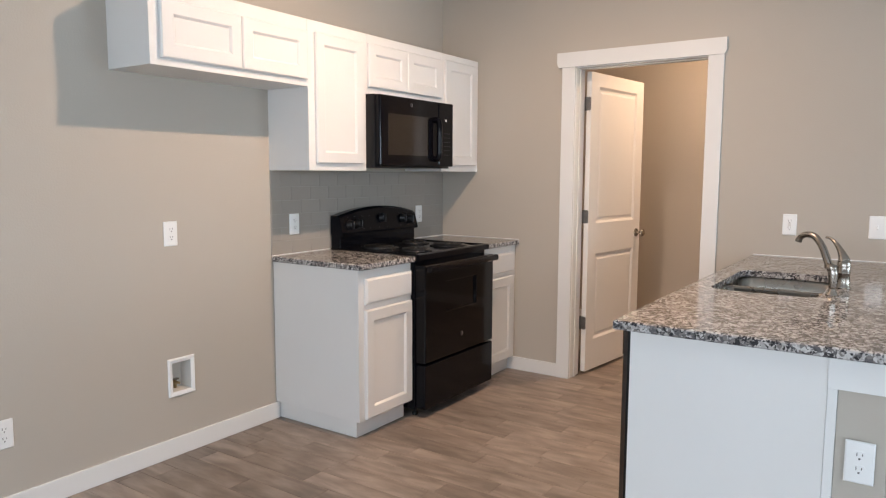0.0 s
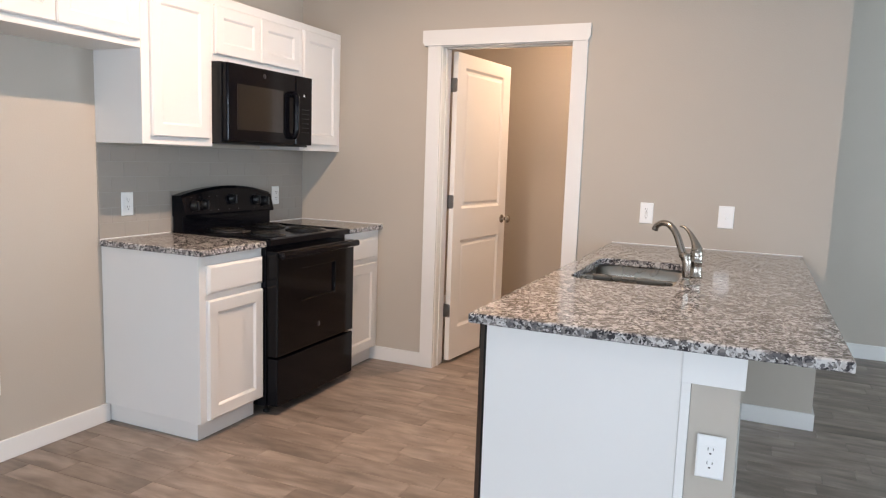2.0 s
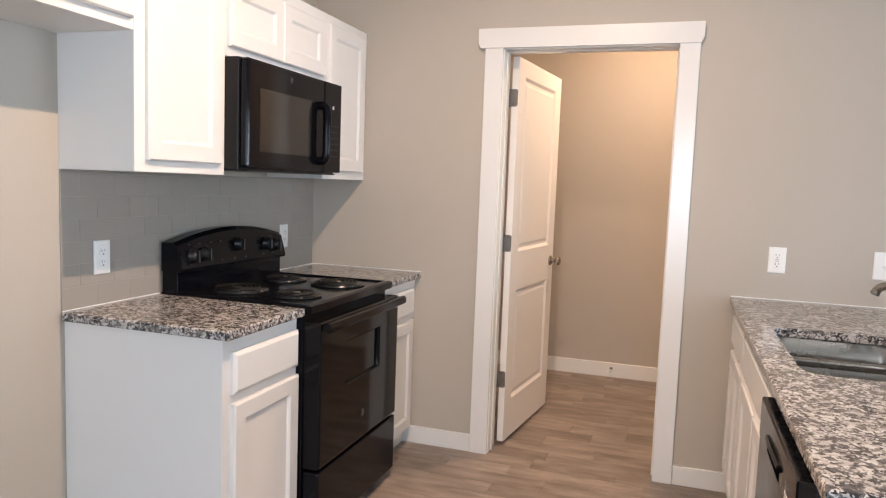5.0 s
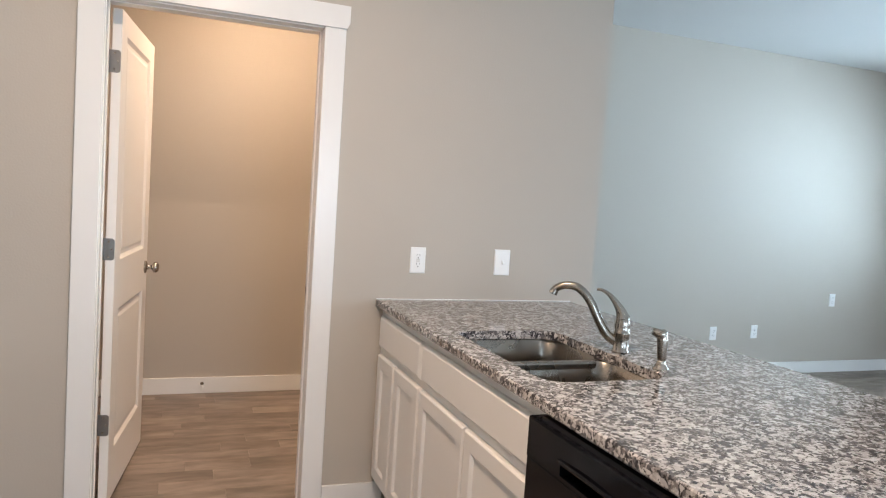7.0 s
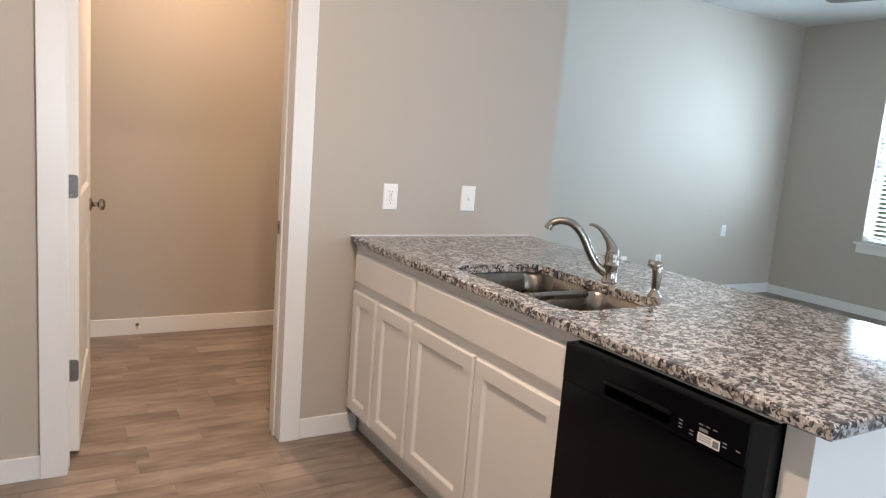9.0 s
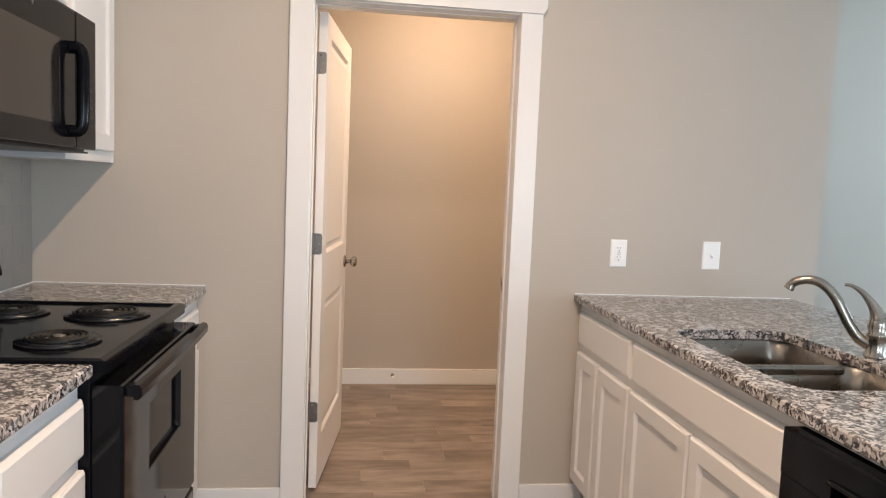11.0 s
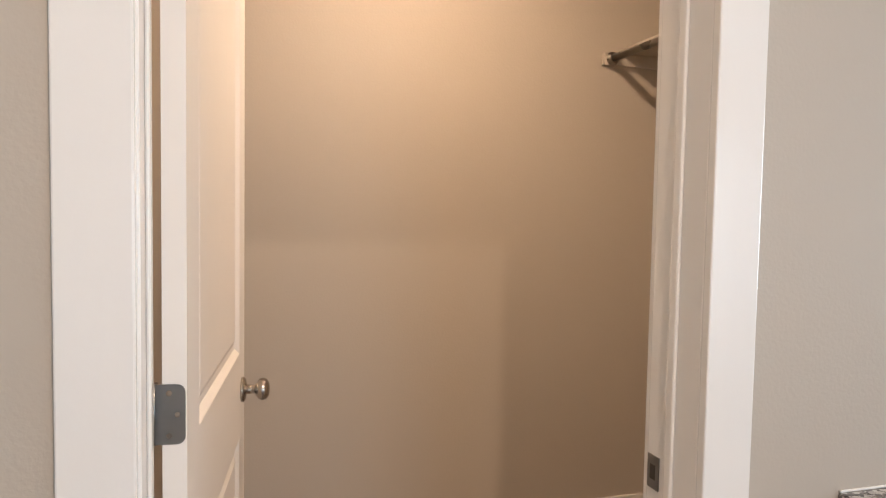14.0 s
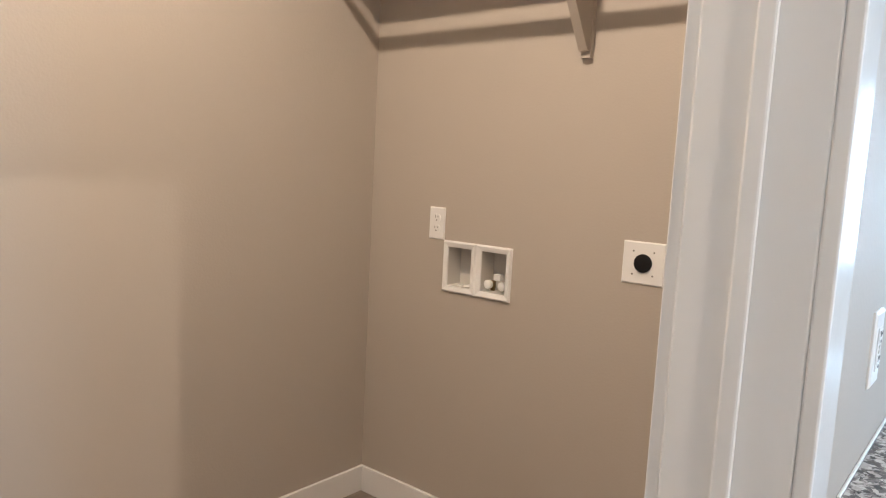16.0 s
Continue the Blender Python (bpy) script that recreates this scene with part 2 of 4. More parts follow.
# ---- building blocks ----
def box(bm, x0, y0, z0, x1, y1, z1, bevel=0.0):
    tmp = bm if not bevel else bmesh.new()
    v = [tmp.verts.new((x, y, z)) for z in (z0, z1) for x, y in ((x0, y0), (x1, y0), (x1, y1), (x0, y1))]
    for f in ((3, 2, 1, 0), (4, 5, 6, 7), (0, 1, 5, 4), (1, 2, 6, 5), (2, 3, 7, 6), (3, 0, 4, 7)):
        tmp.faces.new([v[i] for i in f])
    if bevel:
        bmesh.ops.bevel(tmp, geom=tmp.edges[:], offset=bevel, segments=2, affect="EDGES", profile=0.5)
        me = bpy.data.meshes.new("tmp")
        tmp.to_mesh(me)
        tmp.free()
        bm.from_mesh(me)
        bpy.data.meshes.remove(me)
    return bm


def nested(bm, rects, cap_first=True, cap_last=True):
    """Rectangles (x0, z0, x1, z1, y), one inside the other, joined by bands: fronts, plates and frames facing -y."""
    loops = [[bm.verts.new(c) for c in ((a, y, b), (c2, y, b), (c2, y, d), (a, y, d))] for a, b, c2, d, y in rects]
    for p, q in zip(loops, loops[1:]):
        for i in range(4):
            j = (i + 1) % 4
            bm.faces.new((p[i], p[j], q[j], q[i]))
    if cap_first:
        bm.faces.new(loops[0][::-1])
    if cap_last:
        bm.faces.new(loops[-1])
    return bm


def tube(bm, pts, radii, seg=14, caps=True):
    """A tube along points, with a radius at each."""
    pts = [Vector(p) for p in pts]
    rings = []
    side = None
    for i, p in enumerate(pts):
        d = (pts[min(i + 1, len(pts) - 1)] - pts[max(i - 1, 0)]).normalized()
        if side is None:
            side = d.orthogonal().normalized()
        side = (side - d * side.dot(d)).normalized()
        up = d.cross(side)
        rings.append([bm.verts.new(p + (side * math.cos(a) + up * math.sin(a)) * radii[i]) for a in (2 * math.pi * k / seg for k in range(seg))])
    for p, q in zip(rings, rings[1:]):
        for k in range(seg):
            f = bm.faces.new((p[k], p[(k + 1) % seg], q[(k + 1) % seg], q[k]))
            f.smooth = True
    if caps:
        bm.faces.new(rings[0][::-1])
        bm.faces.new(rings[-1])
    return bm


def lathe(bm, x, y, z, profile, axis="z", seg=20):
    """A turned shape: profile of (radius, height) along an axis."""
    w = {"z": (0, 0, 1), "y": (0, 1, 0), "x": (1, 0, 0), "-y": (0, -1, 0)}[axis]
    w = Vector(w)
    return tube(bm, [Vector((x, y, z)) + w * h + w * 1e-5 * i for i, (r, h) in enumerate(profile)], [max(r, 0.0004) for r, h in profile], seg)


def smooth_path(pts, n=8):
    out = []
    pts = [Vector(p) for p in pts]
    for i in range(len(pts) - 1):
        a, b, c, d = pts[max(i - 1, 0)], pts[i], pts[i + 1], pts[min(i + 2, len(pts) - 1)]
        for k in range(n):
            t = k / n
            out.append(0.5 * ((2 * b) + (c - a) * t + (2 * a - 5 * b + 4 * c - d) * t * t + (3 * b - a - 3 * c + d) * t ** 3))
    return out + [pts[-1]]


def mesh_of(name, bm, mat):
    bmesh.ops.recalc_face_normals(bm, faces=bm.faces[:])
    me = bpy.data.meshes.new(name)
    bm.to_mesh(me)
    bm.free()
    me.materials.append(mat)
    return me


def part(name, bm, mat, parent, label=""):
    ob = new(name, mesh_of(name, bm, mat))
    ob.parent = parent
    return tagged(ob, label)


def thing(name, m, label, category, group="", kind=""):
    ob = new(name)
    ob.empty_display_size = 0.1
    ob.matrix_world = m
    return tagged(ob, label, category, group, kind)


def structure(name, bm, mat, label, category):
    return tagged(new(name, mesh_of(name, bm, mat)), label, category, kind="structure")


def boxes(*rows):
    bm = bmesh.new()
    for r in rows:
        box(bm, *r)
    return bm


# ---- the shell ----
H = 2.84                       # ceiling
FZ = -0.012                    # finished floor
YB, YS, XE = 1.844, -6.5, 8.0   # far wall, wall behind, living end wall
XW, XC, WT = 3.28, 3.10, 0.138   # end of the kitchen's back wall
DX0, DX1, DH = 1.042, 1.897, 2.070   # rough opening of the closet door
floor = structure("floor", boxes((-0.2, YS - 0.2, -0.12, XE + 0.2, YB + 0.2, FZ - 0.006)), M_FGROUT, "wood-look plank floor with thin grout joints", "floor")
structure("ceiling", boxes((-0.2, YS - 0.2, H, XE + 0.2, YB + 0.2, H + 0.12)), M_CEIL, "flat white painted ceiling", "ceiling")
structure("wall_west", boxes((-0.12, YS, FZ - 0.006, 0, YB, H)), M_WALL, "greige painted wall behind the cooking range", "wall")
structure("wall_kitchen", boxes((0, 0, FZ - 0.006, DX0, WT, H), (DX1, 0, FZ - 0.006, XW, WT, H), (DX0, 0, DH, DX1, WT, H)), M_WALL,
          "greige painted wall with a closet doorway", "wall")
structure("wall_closet_east", boxes((XC, WT, FZ - 0.006, XW, YB, H)), M_WALL, "greige painted closet side wall", "wall")
structure("wall_north", boxes((-0.12, YB, FZ - 0.006, XE + 0.12, YB + 0.12, H)), M_WALL, "long greige painted far wall", "wall")
WY0, WY1, WZ0, WZ1 = -0.85, 0.91, 0.70, 2.19
structure("wall_east", boxes((XE, WY1, FZ - 0.006, XE + 0.15, YB, H), (XE, WY0, FZ - 0.006, XE + 0.15, WY1, WZ0), (XE, WY0, WZ1, XE + 0.15, WY1, H),
                             (XE, YS, FZ - 0.006, XE + 0.15, -3.5, H), (XE, -1.7, FZ - 0.006, XE + 0.15, WY0, H), (XE, -3.5, FZ - 0.006, XE + 0.15, -1.7, WZ0),
                             (XE, -3.5, WZ1, XE + 0.15, -1.7, H)), M_WALL, "greige painted end wall with windows", "wall")
structure("wall_south", boxes((-0.12, YS - 0.15, FZ - 0.006, 1.3, YS, H), (3.1, YS - 0.15, FZ - 0.006, 4.4, YS, H), (6.8, YS - 0.15, FZ - 0.006, XE + 0.12, YS, H),
                              (1.3, YS - 0.15, FZ - 0.006, 3.1, YS, 0.75), (1.3, YS - 0.15, 2.15, 3.1, YS, H), (4.4, YS - 0.15, 2.15, 6.8, YS, H)), M_WALL,
          "greige painted wall with a patio door", "wall")
structure("ground", boxes((-300, -300, -0.5, 300, 300, -0.3)), M_GROUND, "dry lawn around the house", "ground")


def baseboard(x0, y0, x1, y1, high=0.093):
    bm = bmesh.new()
    box(bm, x0, y0, FZ, x1, y1, FZ + high, 0.003)
    structure("baseboard", bm, M_TRIM, "white painted baseboard", "baseboard")


T = 0.014
baseboard(0, YS, T, -1.646)
baseboard(0.576, -T, 0.966, 0)
baseboard(1.973, -T, 2.25, 0)
baseboard(2.937, -T, XW + T, 0)
baseboard(XW, 0, XW + T, YB)
baseboard(XW + T, YB - T, XE, YB, 0.108)
baseboard(XE - T, YS, XE, YB - T)
baseboard(0, YB - T, XC, YB, 0.108)
baseboard(XC - T, WT, XC, YB - T, 0.108)
baseboard(0, WT, T, YB - T, 0.108)
baseboard(T, WT, 0.96, WT + T)
baseboard(1.99, WT, XC - T, WT + T)
baseboard(T, YS, 4.4, YS + T)
baseboard(6.8, YS, XE - T, YS + T)


# ---- closet doorway ----
def doorway():
    fr = thing("door_frame", pose(0, 0, 0), "white painted door casing with a wide flat head board", "door frame", kind="structure")
    for x0, x1 in ((0.961, 1.0525), (1.881, 1.971)):
        bm = bmesh.new()
        box(bm, x0, -0.019, FZ, x1, 0, 2.062, 0.003)
        part("casing", bm, M_TRIM, fr)
        bm = bmesh.new()
        box(bm, x0 - 0.01 if x0 < 1.5 else 1.8865, WT + 0.0015, FZ, 1.0495 if x0 < 1.5 else x1 + 0.01, WT + 0.018, 2.062, 0.002)
        part("casing", bm, M_TRIM, fr)
    for y0, y1 in ((-0.026, 0), (WT, WT + 0.025)):
        bm = bmesh.new()
        vs = [(0.927, 2.156), (0.927, 2.085), (0.940, 2.062), (1.971, 2.062), (1.984, 2.085), (1.984, 2.156)]
        a = [bm.verts.new((x, y0, z)) for x, z in vs]
        b = [bm.verts.new((x, y1, z)) for x, z in vs]
        bm.faces.new(a)
        bm.faces.new(b[::-1])
        for i in range(6):
            j = (i + 1) % 6
            bm.faces.new((a[j], a[i], b[i], b[j]))
        part("head_board", bm, M_TRIM, fr)
    for x0, x1 in ((DX0, 1.0565), (1.8815, DX1)):
        bm = bmesh.new()
        box(bm, x0, -0.001, FZ, x1, WT + 0.001, 2.070, 0.003)
        part("jamb", bm, M_TRIM, fr)
    bm = bmesh.new()
    box(bm, 1.0565, -0.001, 2.057, 1.8815, WT + 0.001, 2.070, 0.0025)
    part("head_jamb", bm, M_TRIM, fr)
    bm = bmesh.new()
    box(bm, 1.0565, 0.052, FZ, 1.0630, 0.078, 2.056, 0.003)
    part("door_stop", bm, M_TRIM, fr)
    bm = bmesh.new()
    box(bm, 1.8740, 0.058, FZ, 1.8815, 0.079, 2.056, 0.003)
    part("door_stop", bm, M_TRIM, fr)
    bm = bmesh.new()
    box(bm, 1.0630, 0.055, 2.052, 1.8740, 0.078, 2.057, 0.002)
    part("door_stop", bm, M_TRIM, fr)
    bm = bmesh.new()
    box(bm, 1.8800, 0.100, 0.905, 1.8815, 0.134, 0.965)
    sp = part("strike_plate", bm, M_HINGE, fr, "satin nickel strike plate")
    bm = bmesh.new()
    box(bm, 1.8795, 0.110, 0.922, 1.8800, 0.126, 0.948)
    part("latch_hole", bm, M_SLOT, sp)


def panel_door(w=0.778, h=2.038, t=0.035):
    """The leaf in its own space: hinge edge at x = 0, leaf along +x, the face towards the kitchen at -y."""
    bm = bmesh.new()
    st, rails = 0.105, ((0.0, 0.212), (0.815, 1.024), (1.950, h))
    for s in (0, 1):
        y = -t if s == 0 else 0.0
        d = 1 if s == 0 else -1
        for x0, x1 in ((0, st), (w - st, w)):
            bm.faces.new([bm.verts.new(c) for c in ((x0, y, 0), (x1, y, 0), (x1, y, h), (x0, y, h))])
        for z0, z1 in rails:
            bm.faces.new([bm.verts.new(c) for c in ((st, y, z0), (w - st, y, z0), (w - st, y, z1), (st, y, z1))])
        for z0, z1 in ((0.212, 0.815), (1.024, 1.950)):
            r = [(st, z0, w - st, z1, y)]
            for i, dep in ((0.002, 0.0008), (0.017, 0.0100), (0.030, 0.0100), (0.044, 0.0055)):
                r.append((st + i, z0 + i, w - st - i, z1 - i, y + d * dep))
            nested(bm, r, cap_first=False)
    for q in (((0, -t, 0), (0, 0, 0), (0, 0, h), (0, -t, h)), ((w, -t, 0), (w, 0, 0), (w, 0, h), (w, -t, h)),
              ((0, -t, 0), (w, -t, 0), (w, 0, 0), (0, 0, 0)), ((0, -t, h), (w, -t, h), (w, 0, h), (0, 0, h))):
        bm.faces.new([bm.verts.new(c) for c in q])
    bmesh.ops.remove_doubles(bm, verts=bm.verts[:], dist=1e-5)
    return bm


def closet_door():
    hx, hy, ang = 1.067, 0.150, 83.2
    d = thing("door_1", pose(hx, hy, 0.010, 0, 0, ang), "white two-panel interior door standing open into the closet", "door", kind="structure")
    part("door_leaf", panel_door(), M_DOOR, d)
    for z in (0.340, 1.074, 1.830):
        bm = bmesh.new()
        # rounded leaf let into the hinge edge
        r = 0.012
        out = [(0.012, z - 0.045)] + [(-0.033 + r - r * math.sin(a), z - 0.045 + r - r * math.cos(a)) for a in (radians(x) for x in (0, 22, 45, 68, 90))] + \
              [(-0.033 + r - r * math.cos(a), z + 0.045 - r + r * math.sin(a)) for a in (radians(x) for x in (0, 22, 45, 68, 90))] + [(0.012, z + 0.045)]
        a = [bm.verts.new((-0.0015, y, q)) for y, q in out]
        b = [bm.verts.new((0.0008, y, q)) for y, q in out]
        bm.faces.new(a)
        bm.faces.new(b[::-1])
        for i in range(len(out)):
            j = (i + 1) % len(out)
            bm.faces.new((a[i], a[j], b[j], b[i]))
        hg = part("hinge", bm, M_HINGE, d, "satin nickel butt hinge")
        bm = bmesh.new()
        tube(bm, [(0.004, 0.012, z - 0.046), (0.004, 0.012, z + 0.046)], [0.006, 0.006], 12)
        part("knuckle", bm, M_HINGE, hg)
        for dy, dz in ((-0.010, 0.032), (-0.022, 0.0), (-0.010, -0.032)):
            bm = bmesh.new()
            lathe(bm, -0.0015, dy, z + dz, [(0.0042, 0), (0.0042, -0.0008)], "x", 10)
            part("screw", bm, M_NICKEL, hg)
    for s in (-1, 1):
        bm = bmesh.new()
        y0 = -0.035 if s < 0 else 0.0
        prof = [(0.031, 0.0), (0.031, 0.006), (0.026, 0.010), (0.012, 0.013), (0.0105, 0.032), (0.016, 0.036), (0.0255, 0.043), (0.028, 0.052), (0.025, 0.061), (0.016, 0.067), (0.001, 0.069)]
        lathe(bm, 0.778 - 0.06, y0, 0.925, prof, "-y" if s < 0 else "y", 24)
        part("door_knob", bm, M_NICKEL, d, "round brushed nickel knob")
    bm = bmesh.new()
    box(bm, 0.7775, -0.030, 0.897, 0.7792, -0.005, 0.953, 0.0006)
    part("latch_plate", bm, M_HINGE, d)


doorway()
closet_door()


# ---- wall plates ----
def rounded_slot(bm, x0, z0, x1, z1, y, dep):
    box(bm, x0, y - dep, z0, x1, y, z1)


def outlet(m, group="wall outlets", decora=False):
    t = thing("wall_outlet", m, "white duplex wall outlet with a plain cover plate", "outlet", group)
    bm = bmesh.new()
    nested(bm, [(-0.036, -0.059, 0.036, 0.059, 0), (-0.036, -0.059, 0.036, 0.059, -0.003), (-0.032, -0.055, 0.032, 0.055, -0.006)])
    part("cover_plate", bm, M_PLATE, t)
    if decora:
        bm = bmesh.new()
        box(bm, -0.0175, -0.0078, -0.0340, 0.0175, -0.006, 0.0340, 0.0008)
        part("insert", bm, M_PLATE, t)
        for dz in (0.004, -0.004):
            bm = bmesh.new()
            box(bm, -0.008, -0.0090, dz - 0.0028, 0.008, -0.0078, dz + 0.0028, 0.0004)
            part("test_button", bm, M_CAVITY, t)
    for dz in (0.0195, -0.0195):
        bm = bmesh.new()
        if decora:
            box(bm, -0.0135, -0.0086, dz - 0.0105, 0.0135, -0.0078, dz + 0.0105, 0.0003)
        else:
            n = 20
            ring = [(0.0172 * math.cos(2 * math.pi * k / n), max(-0.0135, min(0.0135, 0.0172 * math.sin(2 * math.pi * k / n)))) for k in range(n)]
            a = [bm.verts.new((x, -0.006, z + dz)) for x, z in ring]
            b = [bm.verts.new((x, -0.0085, z + dz)) for x, z in ring]
            bm.faces.new(b)
            for i in range(n):
                bm.faces.new((a[i], a[(i + 1) % n], b[(i + 1) % n], b[i]))
        rc = part("receptacle", bm, M_PLATE, t)
        y = -0.0086 if decora else -0.0085
        bm = bmesh.new()
        box(bm, -0.0075, y - 0.0006, dz + 0.0, -0.0055, y, dz + 0.009)
        box(bm, 0.0055, y - 0.0006, dz + 0.001, 0.0075, y, dz + 0.008)
        box(bm, -0.0025, y - 0.0006, dz - 0.010, 0.0025, y, dz - 0.0055)
        part("slots", bm, M_SLOT, rc)
    return t


def switch(m):
    t = thing("light_switch", m, "white toggle light switch with a cover plate", "light switch")
    bm = bmesh.new()
    nested(bm, [(-0.04, -0.061, 0.04, 0.061, 0), (-0.04, -0.061, 0.04, 0.061, -0.003), (-0.036, -0.057, 0.036, 0.057, -0.006)])
    part("cover_plate", bm, M_PLATE, t)
    bm = bmesh.new()
    box(bm, -0.005, -0.009, -0.012, 0.005, -0.006, 0.012, 0.001)
    part("collar", bm, M_PLATE, t)
    bm = bmesh.new()
    tube(bm, [(0, -0.006, 0), (0, -0.020, -0.007)], [0.0042, 0.0032], 8)
    part("toggle", bm, M_PLATE, t)


RW, RE = 90, -90      # turned to face +x (on the west wall) and -x
outlet(pose(2.356, 0, 1.096), decora=True)
switch(pose(2.776, 0, 1.098))
outlet(pose(0, -2.302, 1.083, 0, 0, RW))
outlet(pose(0, -3.085, 0.336, 0, 0, RW))
outlet(pose(0.009, -1.509, 1.084, 0, 0, RW))
outlet(pose(0.009, -0.311, 1.088, 0, 0, RW))
outlet(pose(2.861, -2.165, 0.596))
outlet(pose(XC, 1.499, 1.135, 0, 0, RE))
outlet(pose(5.754, YB, 0.365))
outlet(pose(6.215, YB, 0.378))
outlet(pose(7.126, YB, 0.674))


# ---- cabinets: local front towards -y, back at y = 0, width along +x ----
def front(bm, x0, z0, x1, z1, y, t=0.019, rail=0.058):
    """A cabinet door with a sunk panel; y is its back."""
    f = y - t
    nested(bm, [(x0, z0, x1, z1, y), (x0, z0, x1, z1, f + 0.006), (x0 + 0.006, z0 + 0.006, x1 - 0.006, z1 - 0.006, f),
                (x0 + rail, z0 + rail, x1 - rail, z1 - rail, f), (x0 + rail + 0.004, z0 + rail + 0.004, x1 - rail - 0.004, z1 - rail - 0.004, f + 0.003),
                (x0 + rail + 0.011, z0 + rail + 0.011, x1 - rail - 0.011, z1 - rail - 0.011, f + 0.010)])
    return bm


def drawer(bm, x0, z0, x1, z1, y, t=0.019):
    f = y - t
    nested(bm, [(x0, z0, x1, z1, y), (x0, z0, x1, z1, f + 0.010), (x0 + 0.004, z0 + 0.004, x1 - 0.004, z1 - 0.004, f + 0.006), (x0 + 0.013, z0 + 0.013, x1 - 0.013, z1 - 0.013, f)])
    return bm


def wall_cabinet(y0, y1, z0, z1, doors, dz0, dz1, label):
    c = thing("wall_cabinet", pose(0, y0, 0, 0, 0, RW), label, "cabinet", "kitchen wall cabinets")
    bm = bmesh.new()
    box(bm, 0, -0.305, z0, y1 - y0, 0, z1, 0.0015)
    part("body", bm, M_CAB, c)
    for a, b in doors:
        bm = bmesh.new()
        front(bm, a - y0, dz0, b - y0, dz1, -0.3055)
        part("door", bm, M_CAB, c)
    return c


UZ = 2.157
wall_cabinet(-2.574, -1.677, 1.818, UZ, ((-2.528, -2.108), (-2.105, -1.690)), 1.850, 2.092, "white cabinet with two short doors above the refrigerator space")
wall_cabinet(-1.676, -1.220, 1.387, UZ, ((-1.630, -1.257),), 1.424, 2.100, "tall white wall cabinet with one sunk-panel door")
wall_cabinet(-1.219, -0.458, 1.826, UZ, ((-1.208, -0.846), (-0.843, -0.480)), 1.861, 2.108, "white cabinet with two short doors above the microwave")
wall_cabinet(-0.457, -0.001, 1.387, UZ, ((-0.434, -0.048),), 1.426, 2.116, "white wall cabinet with one door beside the corner")


def base_cabinet(y0, y1, door, label, side_toe):
    w = y1 - y0
    c = thing("base_cabinet", pose(0, y0, 0, 0, 0, RW), label, "cabinet", "kitchen base cabinets")
    bm = bmesh.new()
    box(bm, 0, -0.622, 0.083, w, 0, 0.884, 0.0015)
    part("body", bm, M_CAB, c)
    bm = bmesh.new()
    box(bm, side_toe, -0.580, FZ, w - 0.012, -0.001, 0.083, 0.0015)
    part("toe_kick", bm, M_CAB, c)
    bm = bmesh.new()
    drawer(bm, door[0] - y0, 0.700, door[1] - y0, 0.836, -0.6225)
    part("drawer_front", bm, M_CAB, c)
    bm = bmesh.new()
    front(bm, door[0] - y0, 0.092, door[1] - y0, 0.670, -0.6225)
    part("door", bm, M_CAB, c)


base_cabinet(-1.662, -1.220, (-1.620, -1.226), "white base cabinet with one drawer and one door", 0.024)
base_cabinet(-0.454, -0.002, (-0.436, -0.050), "white base cabinet with drawer and door in the corner", 0.002)


def slab(name, x0, y0, x1, y1, label, hole=None):
    """A granite worktop 30 mm thick with an eased edge."""
    bm = bmesh.new()

    def ring(pts, z):
        vs = [bm.verts.new((x, y, z)) for x, y in pts]
        return vs, [bm.edges.new((vs[i], vs[(i + 1) % len(vs)])) for i in range(len(vs))]

    def inset(d):
        return [(x0 + d, y0 + d), (x1 - d, y0 + d), (x1 - d, y1 - d), (x0 + d, y1 - d)]

    tops = ring(inset(0.004), 0.915)
    mid, low, bot = ring(inset(0), 0.911), ring(inset(0), 0.889), ring(inset(0.003), 0.885)
    seq = [tops, mid, low, bot]
    for a, b in zip(seq, seq[1:]):
        for i in range(4):
            bm.faces.new((a[0][i], a[0][(i + 1) % 4], b[0][(i + 1) % 4], b[0][i]))
    if hole:
        hs = [ring(hole, z) for z in (0.915, 0.885)]
        n = len(hole)
        for i in range(n):
            bm.faces.new((hs[0][0][i], hs[0][0][(i + 1) % n], hs[1][0][(i + 1) % n], hs[1][0][i]))
        bmesh.ops.triangle_fill(bm, edges=tops[1] + hs[0][1], use_beauty=True)
        bmesh.ops.triangle_fill(bm, edges=bot[1] + hs[1][1], use_beauty=True)
    else:
        bm.faces.new(tops[0])
        bm.faces.new(bot[0])
    return tagged(new(name, mesh_of(name, bm, M_GRANITE)), label, "countertop")


def round_rect(x0, y0, x1, y1, r, n=6):
    out = []
    for cx, cy, a0 in ((x1 - r, y1 - r, 0), (x0 + r, y1 - r, 90), (x0 + r, y0 + r, 180), (x1 - r, y0 + r, 270)):
        out += [(cx + r * math.cos(radians(a0 + 90 * k / n)), cy + r * math.sin(radians(a0 + 90 * k / n))) for k in range(n + 1)]
    return out


slab("countertop", 0.010, -1.681, 0.655, -1.222, "speckled grey granite countertop beside the range")
slab("countertop", 0.010, -0.454, 0.655, -0.001, "speckled grey granite countertop in the corner")
SX0, SX1, SY0, SY1 = 2.262, 2.662, -1.402, -0.716
slab("countertop", 2.172, -2.215, 3.166, -0.001, "speckled grey granite countertop of the peninsula with a sink cutout", round_rect(SX0, SY0, SX1, SY1, 0.07))


